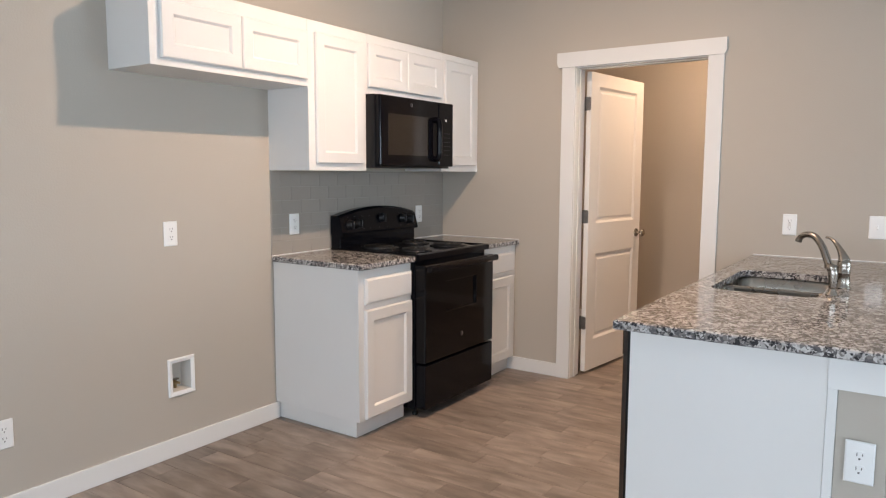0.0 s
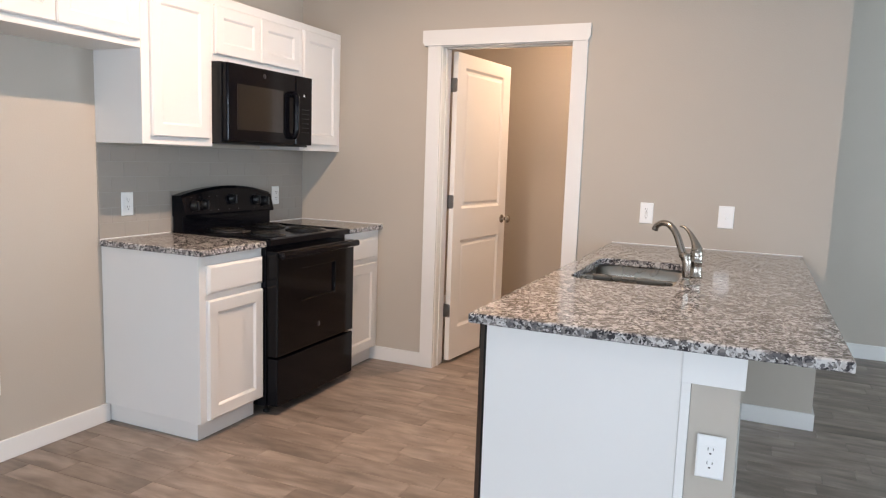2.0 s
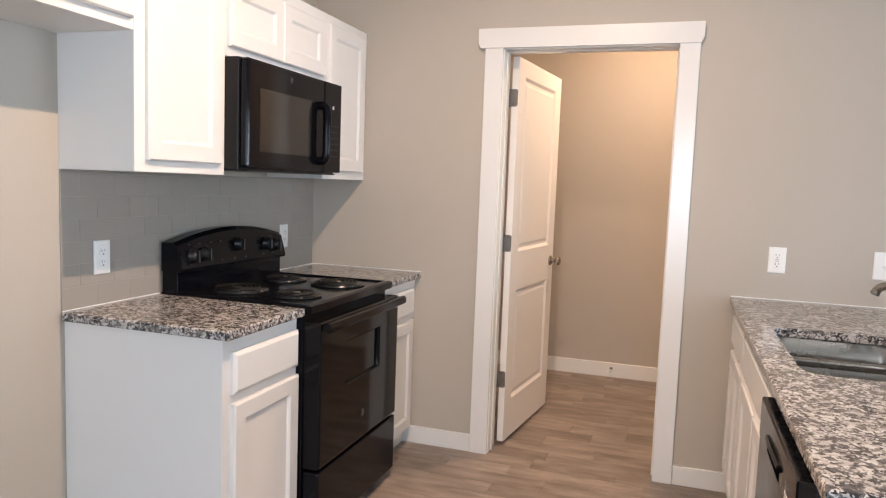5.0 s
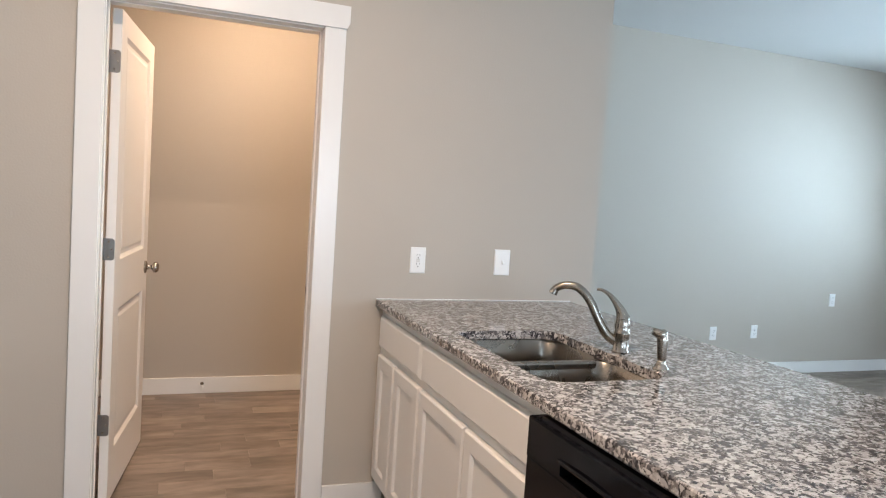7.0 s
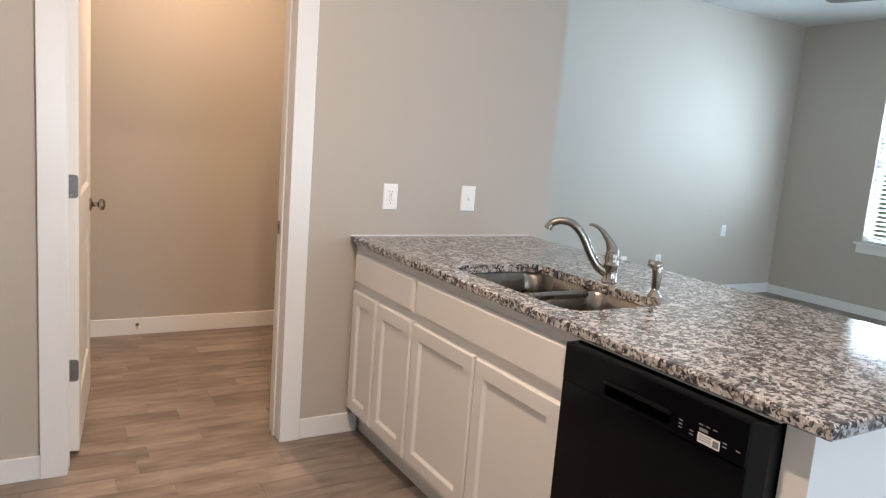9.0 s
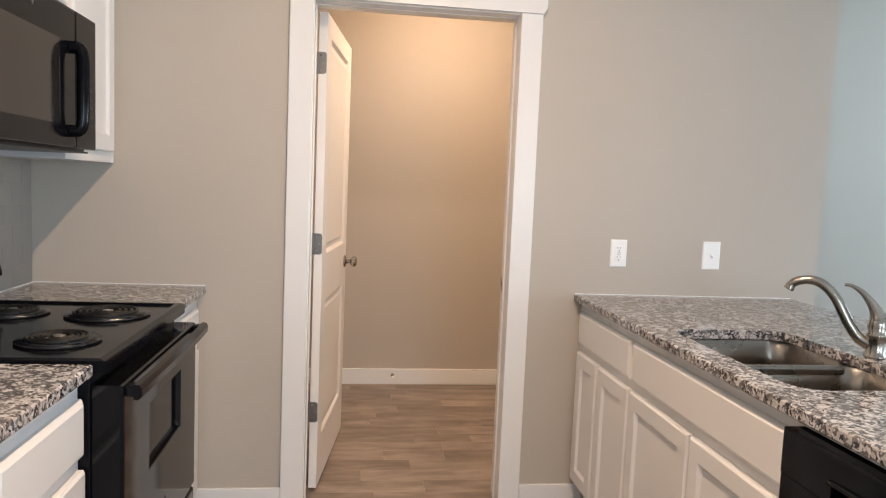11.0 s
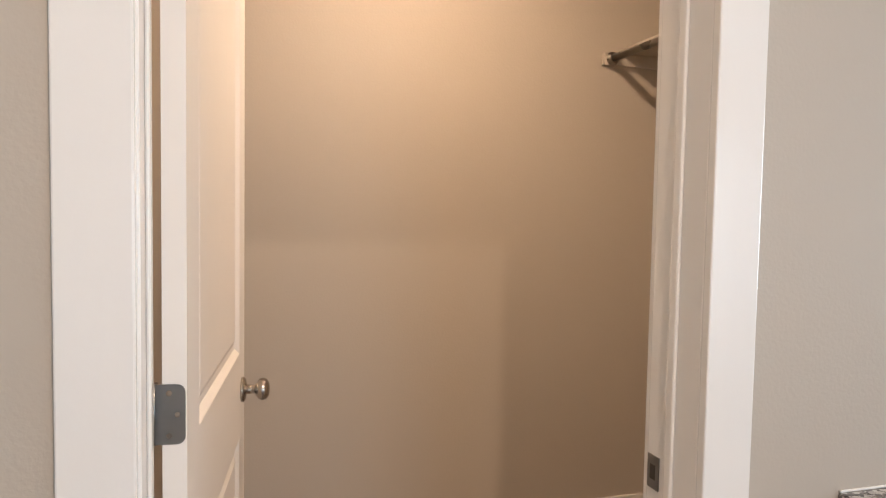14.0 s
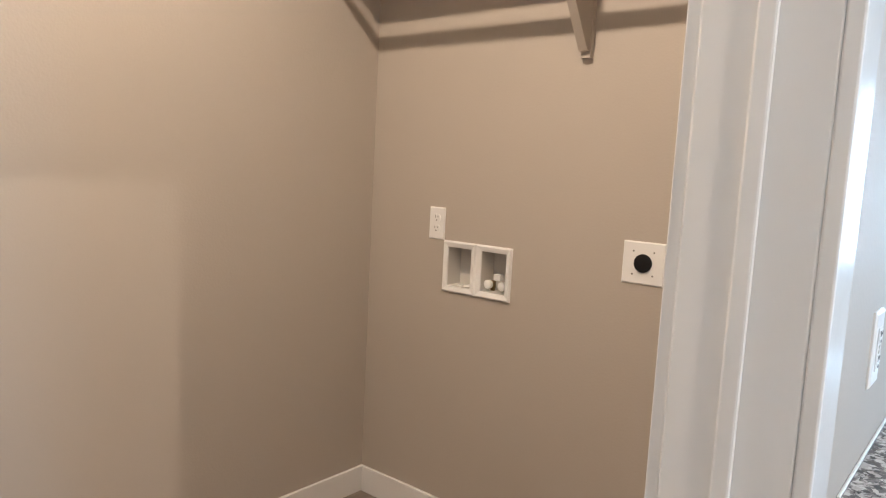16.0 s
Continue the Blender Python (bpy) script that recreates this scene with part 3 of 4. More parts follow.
def bead(x0, y0, x1, y1):
    bm = bmesh.new()
    box(bm, x0, y0, 0.9155, x1, y1, 0.9195, 0.001)
    structure("trim", bm, M_PLATE, "thin white sealant bead along the countertop", "sealant")


bead(2.174, -0.005, 3.164, -0.0005)
bead(0.012, -0.005, 0.652, -0.0005)
bead(0.0105, -1.679, 0.0145, -1.224)
bead(0.0105, -0.452, 0.0145, -0.006)


# ---- peninsula ----
PX = 2.81


def peninsula_cabinet(y_from, w, drawers, doors, label):
    c = thing("base_cabinet", pose(PX, y_from, 0, 0, 0, RE), label, "cabinet", "kitchen base cabinets")
    d = 0.603
    for name, b in (("side_panel", (0, -d, 0.105, 0.018, -0.002, 0.884)), ("side_panel", (w - 0.018, -d, 0.105, w, -0.002, 0.884)),
                    ("bottom_panel", (0.018, -d, 0.105, w - 0.018, -0.002, 0.123)), ("back_panel", (0.018, -0.020, 0.123, w - 0.018, -0.002, 0.884)),
                    ("face_frame", (0.018, -d, 0.123, w - 0.018, -d + 0.019, 0.884)), ("toe_kick", (0, -d + 0.06, FZ, w, -0.002, 0.105))):
        part(name, boxes(b), M_CAB, c)
    for x0, x1 in drawers:
        bm = bmesh.new()
        drawer(bm, x0, 0.708, x1, 0.848, -d - 0.0005)
        part("drawer_front", bm, M_CAB, c)
    for x0, x1 in doors:
        bm = bmesh.new()
        front(bm, x0, 0.118, x1, 0.676, -d - 0.0005, rail=0.055)
        part("door", bm, M_CAB, c)


peninsula_cabinet(-0.002, 0.594, ((0.028, 0.588),), ((0.028, 0.268), (0.286, 0.588)), "white base cabinet with a drawer and two narrow doors")
peninsula_cabinet(-0.597, 0.905, ((0.010, 0.882),), ((0.010, 0.436), (0.448, 0.882)), "white sink base cabinet with a false drawer front")


def dishwasher():
    w = 0.594
    y0 = -1.506
    d = thing("dishwasher", pose(PX, y0, 0, 0, 0, RE), "black built-in dishwasher under the countertop", "dishwasher")
    bm = bmesh.new()
    box(bm, 0.004, -0.575, 0.10, w - 0.004, -0.02, 0.872)
    part("tub", bm, M_BLACKP, d)
    bm = bmesh.new()
    box(bm, 0.003, -0.654, 0.125, w - 0.031, -0.577, 0.7685, 0.0025)
    part("door_panel", bm, M_BLACK, d)
    bm = bmesh.new()
    # control panel with the pocket handle let into it
    z0, z1, f, b = 0.7692, 0.868, -0.656, -0.577
    px0, px1, pz0, pz1 = 0.162, 0.366, 0.780, 0.808
    nested(bm, [(0.002, z0, w - 0.031, z1, b), (0.002, z0, w - 0.031, z1, f + 0.004), (0.006, z0 + 0.0015, w - 0.033, z1 - 0.004, f),
                (px0, pz0, px1, pz1, f), (px0 + 0.003, pz0 + 0.003, px1 - 0.003, pz1 - 0.003, f + 0.042)])
    cp = part("control_panel", bm, M_BLACK, d)
    bm = bmesh.new()
    tube(bm, smooth_path([(px0 - 0.004, f - 0.001, pz1 + 0.004), ((px0 + px1) / 2, f - 0.004, pz1 + 0.007), (px1 + 0.004, f - 0.001, pz1 + 0.004)], 5), [0.006] * 11, 8)
    part("grip", bm, M_BLACK, cp)
    bm = bmesh.new()
    box(bm, 0.444, f - 0.0008, 0.779, 0.500, f - 0.0001, 0.800)
    part("sticker", bm, M_PLATE, cp, "white product sticker")
    bm = bmesh.new()
    for k in range(3):
        box(bm, 0.448, f - 0.0014, 0.785 + 0.005 * k, 0.478, f - 0.0008, 0.7865 + 0.005 * k)
    box(bm, 0.483, f - 0.0014, 0.782, 0.497, f - 0.0008, 0.796)
    tagged(part("print", bm, M_GREY, cp), kind="stuff")
    bm = bmesh.new()
    for x0, z, n in ((0.392, 0.806, 3), (0.422, 0.794, 2), (0.506, 0.800, 2), (0.444, 0.817, 1), (0.462, 0.817, 1), (0.480, 0.817, 1)):
        for k in range(n):
            box(bm, x0, f - 0.0008, z - 0.008 * k, x0 + 0.010, f - 0.0001, z - 0.008 * k + 0.0025)
    box(bm, 0.446, f - 0.0008, 0.804, 0.468, f - 0.0001, 0.811)
    box(bm, 0.538, f - 0.0008, 0.796, 0.548, f - 0.0001, 0.799)
    tagged(part("print", bm, M_GREY, cp), kind="stuff")
    bm = bmesh.new()
    edge = [(w - 0.0305, -0.652), (w - 0.003, -0.628), (w - 0.003, -0.577), (w - 0.0305, -0.577)]
    lo = [bm.verts.new((x, y, 0.125)) for x, y in edge]
    hi = [bm.verts.new((x, y, 0.868)) for x, y in edge]
    bm.faces.new(lo[::-1])
    bm.faces.new(hi)
    for i in range(4):
        bm.faces.new((lo[i], lo[(i + 1) % 4], hi[(i + 1) % 4], hi[i]))
    part("side_trim", bm, M_BLACKP, d, "dark slanted side trim of the door")
    bm = bmesh.new()
    box(bm, 0.01, -0.560, FZ, w - 0.01, -0.02, 0.10)
    part("kick_plate", bm, M_BLACKP, d)


dishwasher()
bm = bmesh.new()
box(bm, PX - 0.615, -2.102, 0.8725, PX - 0.55, -1.503, 0.8845, 0.001)
tagged(new("filler_strip", mesh_of("filler_strip", bm, M_CAB)), "white strip between dishwasher and countertop", "filler strip")
YE = -2.165
bm = bmesh.new()
box(bm, 2.213, YE, FZ, 2.7735, -2.104, 0.884, 0.0015)
tagged(new("end_panel", mesh_of("end_panel", bm, M_CAB)), "plain white panel closing the end of the peninsula", "cabinet panel")
HX = 2.922      # living side of the half wall
hw = structure("half_wall", boxes((PX, YE + 0.012, FZ - 0.006, HX, -0.001, 0.884), (2.7995, YE + 0.012, FZ - 0.006, PX, -2.1065, 0.884)), M_WALL,
               "greige painted half wall carrying the peninsula overhang", "half wall")
bm = bmesh.new()
box(bm, 2.774, YE - 0.004, FZ, 2.799, YE + 0.05, 0.790, 0.002)
part("edge_strip", bm, M_TRIM, hw, "white vertical trim strip")
bm = bmesh.new()
box(bm, 2.7738, YE - 0.009, 0.7905, 2.932, YE + 0.0115, 0.884, 0.0015)
part("cap_trim", bm, M_TRIM, hw, "white trim board under the counter")
baseboard(HX, YE + 0.012, HX + T, -T)
baseboard(2.800, YE - 0.002, HX + T, YE + 0.0115)


def sink():
    s = thing("kitchen_sink", pose(0, 0, 0), "stainless steel double bowl sink under the counter", "sink")
    ym = -1.052
    for y0, y1 in ((SY0 - 0.006, ym - 0.012), (ym + 0.012, SY1 + 0.006)):
        bm = bmesh.new()
        prev = None
        for i, (ins, z) in enumerate(((-0.004, 0.884), (0.0, 0.880), (0.003, 0.80), (0.006, 0.735), (0.012, 0.716), (0.026, 0.704), (0.05, 0.700), (0.16, 0.697))):
            pts = round_rect(SX0 - 0.006 + ins, y0 + ins, SX1 + 0.006 - ins, y1 - ins, max(0.012, 0.06 - ins * 0.3) if ins < 0.1 else 0.01)
            vs = [bm.verts.new((x, y, z)) for x, y in pts]
            if prev:
                for k in range(len(vs)):
                    f = bm.faces.new((prev[k], prev[(k + 1) % len(vs)], vs[(k + 1) % len(vs)], vs[k]))
                    f.smooth = True
            prev = vs
        bm.faces.new(prev)
        b = part("bowl", bm, M_STEEL, s)
        bm = bmesh.new()
        lathe(bm, (SX0 + SX1) / 2, (y0 + y1) / 2, 0.6965, [(0.045, 0), (0.045, 0.003), (0.036, 0.003), (0.030, 0.001), (0.001, 0.001)], "z", 24)
        part("drain", bm, M_HINGE, b)
    bm = bmesh.new()
    box(bm, SX0 - 0.004, ym - 0.0165, 0.858, SX1 + 0.004, ym + 0.0165, 0.8838, 0.007)
    part("divider", bm, M_STEEL, s)


def faucet():
    fx, fy = 2.713, -1.074
    f = thing("kitchen_faucet", pose(fx, fy, 0.915), "brushed nickel single-lever kitchen faucet", "faucet")
    bm = bmesh.new()
    lathe(bm, 0, 0, 0, [(0.029, 0), (0.029, 0.005), (0.0255, 0.010), (0.0245, 0.058), (0.0265, 0.062), (0.0265, 0.067), (0.0235, 0.070), (0.0265, 0.088), (0.0235, 0.108), (0.015, 0.126), (0.009, 0.134)], "z", 24)
    part("body", bm, M_NICKEL, f)
    tip = Vector((2.524 - fx, -0.936 - fy, 0))
    u = tip.normalized()
    L = tip.length
    bm = bmesh.new()
    prof = [(0.016, 0.035), (0.045, 0.052), (0.075, 0.095), (0.110, 0.160), (0.150, 0.198), (0.190, 0.204), (0.222, 0.192), (L, 0.172)]
    pts = smooth_path([(u.x * a, u.y * a, b) for a, b in prof], 6)
    n = len(pts)
    rad = [0.017 - 0.004 * min(1, i / n * 1.4) for i in range(n)]
    for k in range(4):
        rad[n - 1 - k] = 0.0150 - 0.0003 * k
    tube(bm, pts, rad, 16)
    part("spout", bm, M_NICKEL, f)
    bm = bmesh.new()
    pts = smooth_path([(0.0, 0.0, 0.112), (-0.010, 0.006, 0.140), (-0.034, 0.022, 0.178), (-0.058, 0.038, 0.198), (-0.075, 0.050, 0.200)], 6)
    n = len(pts)
    tube(bm, pts, [0.020 * (1 - i / n) ** 2.4 + 0.0046 for i in range(n)], 14)
    part("lever", bm, M_NICKEL, f)
    s = thing("side_sprayer", pose(2.696, -1.303, 0.915), "brushed nickel pull-out side sprayer", "sprayer")
    bm = bmesh.new()
    lathe(bm, 0, 0, 0, [(0.024, 0), (0.024, 0.004), (0.017, 0.012), (0.0125, 0.022), (0.0125, 0.030)], "z", 20)
    part("holder", bm, M_NICKEL, s)
    bm = bmesh.new()
    pts = smooth_path([(0, 0, 0.028), (0.0, 0.0, 0.070), (-0.002, 0.001, 0.096), (-0.010, 0.006, 0.112)], 5)
    n = len(pts)
    tube(bm, pts, [0.0125 + 0.004 * math.sin(math.pi * i / n) + (0.004 if i > n - 5 else 0) for i in range(n)], 16)
    tube(bm, [(0.006, -0.004, 0.104), (-0.026, 0.018, 0.112)], [0.014, 0.0115], 14)
    part("wand", bm, M_NICKEL, s)


sink()
faucet()


# ---- range ----
def cooking_range():
    w = 0.756
    r = thing("cooking_range", pose(0.012, -1.216, 0, 0, 0, RW), "black freestanding electric coil range", "stove")
    bm = bmesh.new()
    box(bm, 0, -0.635, 0.035, w, -0.004, 0.895, 0.003)
    part("body", bm, M_BLACK, r)
    for x in (0.05, w - 0.05):
        for y in (-0.60, -0.06):
            bm = bmesh.new()
            lathe(bm, x, y, FZ, [(0.018, 0), (0.018, 0.014), (0.008, 0.016), (0.008, 0.05)], "z", 12)
            part("foot", bm, M_BLACKP, r)
    bm = bmesh.new()
    # cooktop with a raised rim
    nest = [(0, -0.668, w, -0.004, 0.893), (0, -0.668, w, -0.004, 0.921), (0.006, -0.654, w - 0.006, -0.010, 0.926), (0.018, -0.640, w - 0.018, -0.080, 0.926), (0.026, -0.632, w - 0.026, -0.088, 0.919)]
    loops = [[bm.verts.new(c) for c in ((a, b, z), (c2, b, z), (c2, d, z), (a, d, z))] for a, b, c2, d, z in nest]
    for p, q in zip(loops, loops[1:]):
        for i in range(4):
            bm.faces.new((p[i], p[(i + 1) % 4], q[(i + 1) % 4], q[i]))
    bm.faces.new(loops[-1])
    bm.faces.new(loops[0][::-1])
    part("cooktop", bm, M_BLACK, r)
    for x, y, R in ((0.20, -0.22, 0.098), (0.555, -0.22, 0.078), (0.20, -0.49, 0.078), (0.555, -0.49, 0.098)):
        bm = bmesh.new()
        lathe(bm, x, y, 0.919, [(R + 0.020, 0), (R + 0.022, 0.006), (R + 0.012, 0.009), (R + 0.004, 0.004), (R * 0.5, 0.002), (0.001, 0.0015)], "z", 40)
        burner = part("drip_pan", bm, M_PAN, r, "glossy black drip pan")
        bm = bmesh.new()
        turns = 4.6
        n = 150
        pts = [(x + (0.022 + (R - 0.024) * k / n) * math.cos(2 * math.pi * turns * k / n), y + (0.022 + (R - 0.024) * k / n) * math.sin(2 * math.pi * turns * k / n), 0.932) for k in range(n + 1)]
        tube(bm, pts, [0.0046] * (n + 1), 8)
        part("coil", bm, M_COIL, burner, "spiral heating coil")
        bm = bmesh.new()
        lathe(bm, x, y, 0.926, [(0.016, 0), (0.016, 0.009), (0.012, 0.010), (0.001, 0.0102)], "z", 16)
        part("medallion", bm, M_NICKEL, burner, "bright round burner centre")
        bm = bmesh.new()
        for k in range(3):
            a = 2 * math.pi * k / 3 + 0.4
            tube(bm, [(x, y, 0.9265), (x + R * math.cos(a), y + R * math.sin(a), 0.9265)], [0.003, 0.003], 6)
        part("support", bm, M_COIL, burner)
    # backguard: lower riser, and a leaning console with an arched top
    bm = bmesh.new()
    box(bm, 0.004, -0.075, 0.921, w - 0.004, -0.004, 1.010, 0.004)
    part("riser", bm, M_BLACK, r)
    bm = bmesh.new()
    n = 24
    ring = []
    for k in range(n + 1):
        s = k / n
        x = 0.0 + w * s
        top = 1.118 + 0.048 * (1 - (2 * s - 1) ** 2)
        ring.append([bm.verts.new(c) for c in ((x, -0.004, 1.004), (x, -0.098, 1.004), (x, -0.100, 1.016), (x, -0.076, top - 0.014), (x, -0.060, top), (x, -0.004, top - 0.002))])
    for p, q in zip(ring, ring[1:]):
        for i in range(6):
            j = (i + 1) % 6
            bm.faces.new((p[i], q[i], q[j], p[j]))
    bm.faces.new(ring[0])
    bm.faces.new(ring[-1][::-1])
    con = part("console", bm, M_BLACK, r, "glossy black arched control console")
    for x, z in ((0.075, 1.062), (0.150, 1.066), (0.378, 1.090), (0.595, 1.078), (0.675, 1.068)):
        bm = bmesh.new()
        lathe(bm, x, -0.090, z, [(0.030, 0), (0.030, 0.006), (0.025, 0.010), (0.023, 0.022), (0.020, 0.026), (0.001, 0.0265)], "-y", 22)
        box(bm, x - 0.0055, -0.128, z - 0.025, x + 0.0055, -0.110, z + 0.025, 0.003)
        part("knob", bm, M_BLACKP, con, "black control knob")
    bm = bmesh.new()
    for x in (0.050, 0.112, 0.186, 0.25, 0.34, 0.42, 0.56, 0.635, 0.71):
        box(bm, x, -0.0915, 1.108, x + 0.012, -0.0885, 1.1105)
        box(bm, x, -0.1012, 1.030, x + 0.010, -0.0982, 1.033)
    tagged(part("print", bm, M_BADGE, con), kind="stuff")
    # oven door with a sunk window, and a bar handle on two end blocks
    bm = bmesh.new()
    x0, x1, f = 0.006, w - 0.006, -0.706
    nested(bm, [(x0, 0.308, x1, 0.862, -0.637), (x0, 0.308, x1, 0.862, f + 0.008), (x0 + 0.003, 0.311, x1 - 0.003, 0.859, f + 0.002), (x0 + 0.008, 0.316, x1 - 0.008, 0.854, f),
                (0.212, 0.576, 0.548, 0.756, f), (0.215, 0.579, 0.545, 0.753, f + 0.002), (0.218, 0.582, 0.542, 0.750, f + 0.014)], cap_last=False)
    od = part("oven_door", bm, M_GLASSB, r, "glossy black glass oven door")
    bm = bmesh.new()
    nested(bm, [(0.218, 0.582, 0.542, 0.750, f + 0.020), (0.218, 0.582, 0.542, 0.750, f + 0.014)])
    part("window", bm, M_GLASSB, od, "dark oven window glass")
    for a in (0.012, w - 0.050):
        bm = bmesh.new()
        box(bm, a, -0.732, 0.832, a + 0.038, -0.7065, 0.860, 0.005)
        part("handle_mount", bm, M_BLACK, od)
    bm = bmesh.new()
    pr = [(-0.726, 0.828), (-0.736, 0.826), (-0.745, 0.833), (-0.746, 0.851), (-0.740, 0.862), (-0.727, 0.864)]
    secs = []
    for k in range(13):
        sx = k / 12
        bow = 0.005 * (1 - (2 * sx - 1) ** 2)
        secs.append([bm.verts.new((0.010 + (w - 0.020) * sx, y - bow, z)) for y, z in pr])
    for p, q in zip(secs, secs[1:]):
        for i in range(6):
            bm.faces.new((p[i], q[i], q[(i + 1) % 6], p[(i + 1) % 6]))
    bm.faces.new(secs[0])
    bm.faces.new(secs[-1][::-1])
    part("handle", bm, M_BLACK, od, "full-width bowed black bar handle")
    bm = bmesh.new()
    lathe(bm, w / 2, -0.706, 0.418, [(0.015, 0), (0.015, 0.001), (0.001, 0.0012)], "-y", 22)
    part("badge", bm, M_BADGE, od, "round grey badge")
    bm = bmesh.new()
    box(bm, 0.006, -0.704, 0.040, w - 0.006, -0.637, 0.296, 0.007)
    part("storage_drawer", bm, M_BLACK, r)


cooking_range()


def microwave():
    w = 0.757
    z0, z1 = 1.405, 1.822
    m = thing("microwave", pose(0.001, -1.217, 0, 0, 0, RW), "black over-the-range microwave under a cabinet", "microwave")
    bm = bmesh.new()
    box(bm, 0, -0.362, z0 + 0.004, w, 0, z1, 0.002)
    part("body", bm, M_BLACKP, m)
    bm = bmesh.new()
    box(bm, 0.002, -0.402, z0 + 0.012, 0.588, -0.364, z1 - 0.002, 0.010)
    dr = part("door", bm, M_BLACK, m, "glossy black microwave door")
    bm = bmesh.new()
    nested(bm, [(0.075, z0 + 0.075, 0.470, z1 - 0.105, -0.4018), (0.075, z0 + 0.075, 0.470, z1 - 0.105, -0.4030), (0.080, z0 + 0.080, 0.465, z1 - 0.110, -0.4034)], cap_first=False)
    part("window", bm, M_MESHWIN, dr, "dark glass microwave window")
    bm = bmesh.new()
    bar = smooth_path([(0.545, -0.402, z0 + 0.060), (0.545, -0.434, z0 + 0.072), (0.545, -0.438, z0 + 0.180), (0.545, -0.434, z0 + 0.288), (0.545, -0.402, z0 + 0.300)], 6)
    tube(bm, bar, [0.0185] * len(bar), 12)
    part("handle", bm, M_BLACK, dr, "curved vertical black handle")
    bm = bmesh.new()
    lathe(bm, 0.30, -0.402, z1 - 0.045, [(0.012, 0), (0.012, 0.001), (0.001, 0.0012)], "-y", 20)
    part("badge", bm, M_BADGE, dr, "round grey badge")
    bm = bmesh.new()
    box(bm, 0.590, -0.400, z0 + 0.012, w - 0.002, -0.364, z1 - 0.002, 0.006)
    cp = part("control_panel", bm, M_BLACK, m)
    bm = bmesh.new()
    for i in range(6):
        for j in range(3):
            box(bm, 0.655 + 0.025 * j, -0.4008, z0 + 0.085 + 0.027 * i, 0.667 + 0.025 * j, -0.4, z0 + 0.089 + 0.027 * i)
    tagged(part("key_print", bm, material("dim_key_print", (0.02, 0.02, 0.021), 0.5), cp), kind="stuff")
    bm = bmesh.new()
    box(bm, 0.665, -0.4012, z1 - 0.120, 0.678, -0.4, z1 - 0.106)
    part("sticker", bm, M_PLATE, cp)
    bm = bmesh.new()
    box(bm, 0.03, -0.385, z0, w - 0.03, -0.02, z0 + 0.006, 0.002)
    part("vent_plate", bm, M_BLACKP, m)


microwave()


# ---- recessed service boxes ----
def service_box(name, m, w, h, cells, depth, label, category):
    """Framed box let into a wall, mouth towards -y."""
    b = thing(name, m, label, category)
    cw = w / cells
    for i in range(cells):
        x0 = -w / 2 + i * cw
        f = 0.022
        bm = bmesh.new()
        nested(bm, [(x0, -h / 2, x0 + cw, h / 2, 0), (x0, -h / 2, x0 + cw, h / 2, -0.003), (x0 + 0.006, -h / 2 + 0.006, x0 + cw - 0.006, h / 2 - 0.006, -0.010),
                    (x0 + f, -h / 2 + f, x0 + cw - f, h / 2 - f, -0.005), (x0 + f + 0.001, -h / 2 + f + 0.001, x0 + cw - f - 0.001, h / 2 - f - 0.001, 0.0)], cap_first=False, cap_last=False)
        part("frame", bm, M_PLATE, b)
        bm = bmesh.new()
        nested(bm, [(x0 + f + 0.001, -h / 2 + f + 0.001, x0 + cw - f - 0.001, h / 2 - f - 0.001, 0.0), (x0 + f + 0.004, -h / 2 + f + 0.004, x0 + cw - f - 0.004, h / 2 - f - 0.004, depth)], cap_first=False)
        part("cavity", bm, M_CAVITY, b)
    return b


def carve(m, w, h, depth):
    """Cuts the recess of a service box into its wall."""
    bm = bmesh.new()
    box(bm, -w / 2, -0.05, -h / 2, w / 2, depth, h / 2)
    bm.transform(m)
    return bm


def cut_wall(wall, cutters):
    """Cuts recesses into a wall's mesh."""
    for bm in cutters:
        cut = new("cutter", mesh_of("cutter", bm, M_WALL))
        mod = wall.modifiers.new("cut", "BOOLEAN")
        mod.operation, mod.object, mod.solver = "DIFFERENCE", cut, "EXACT"
        deps = bpy.context.evaluated_depsgraph_get()
        me = bpy.data.meshes.new_from_object(wall.evaluated_get(deps))
        wall.modifiers.clear()
        wall.data = me
        bpy.data.objects.remove(cut)


ICE = pose(0, -2.270, 0.379, 0, 0, RW)
ib = service_box("ice_maker_box", ICE, 0.150, 0.190, 1, 0.075, "white recessed ice maker valve box with a brass valve", "valve box")
bm = bmesh.new()
tube(bm, [(0.0, 0.055, -0.070), (0.0, 0.055, -0.030)], [0.008, 0.008], 10)
tube(bm, [(0.0, 0.055, -0.040), (0.0, 0.020, -0.040)], [0.007, 0.006], 10)
part("valve", bm, M_BRASS, ib, "small brass valve")
bm = bmesh.new()
box(bm, -0.018, 0.045, -0.030, 0.018, 0.062, -0.022, 0.002)
part("valve_handle", bm, M_STEEL, ib)
WB = pose(XC, 1.311, 0.983, 0, 0, RE)
wb = service_box("washer_box", WB, 0.302, 0.188, 2, 0.070, "white recessed washing machine outlet box with two valves", "valve box")
for x, kx in ((0.045, 0), (0.076, 1), (0.105, 0)):
    bm = bmesh.new()
    lathe(bm, x, 0.036, -0.045, [(0.006, 0), (0.006, 0.012), (0.016, 0.014), (0.016, 0.026), (0.013, 0.028), (0.001, 0.0285)], "-y", 14) if kx == 0 else box(bm, x - 0.014, 0.020, -0.030, x + 0.014, 0.045, -0.006, 0.004)
    part("valve_handle", bm, M_PLATE, wb)
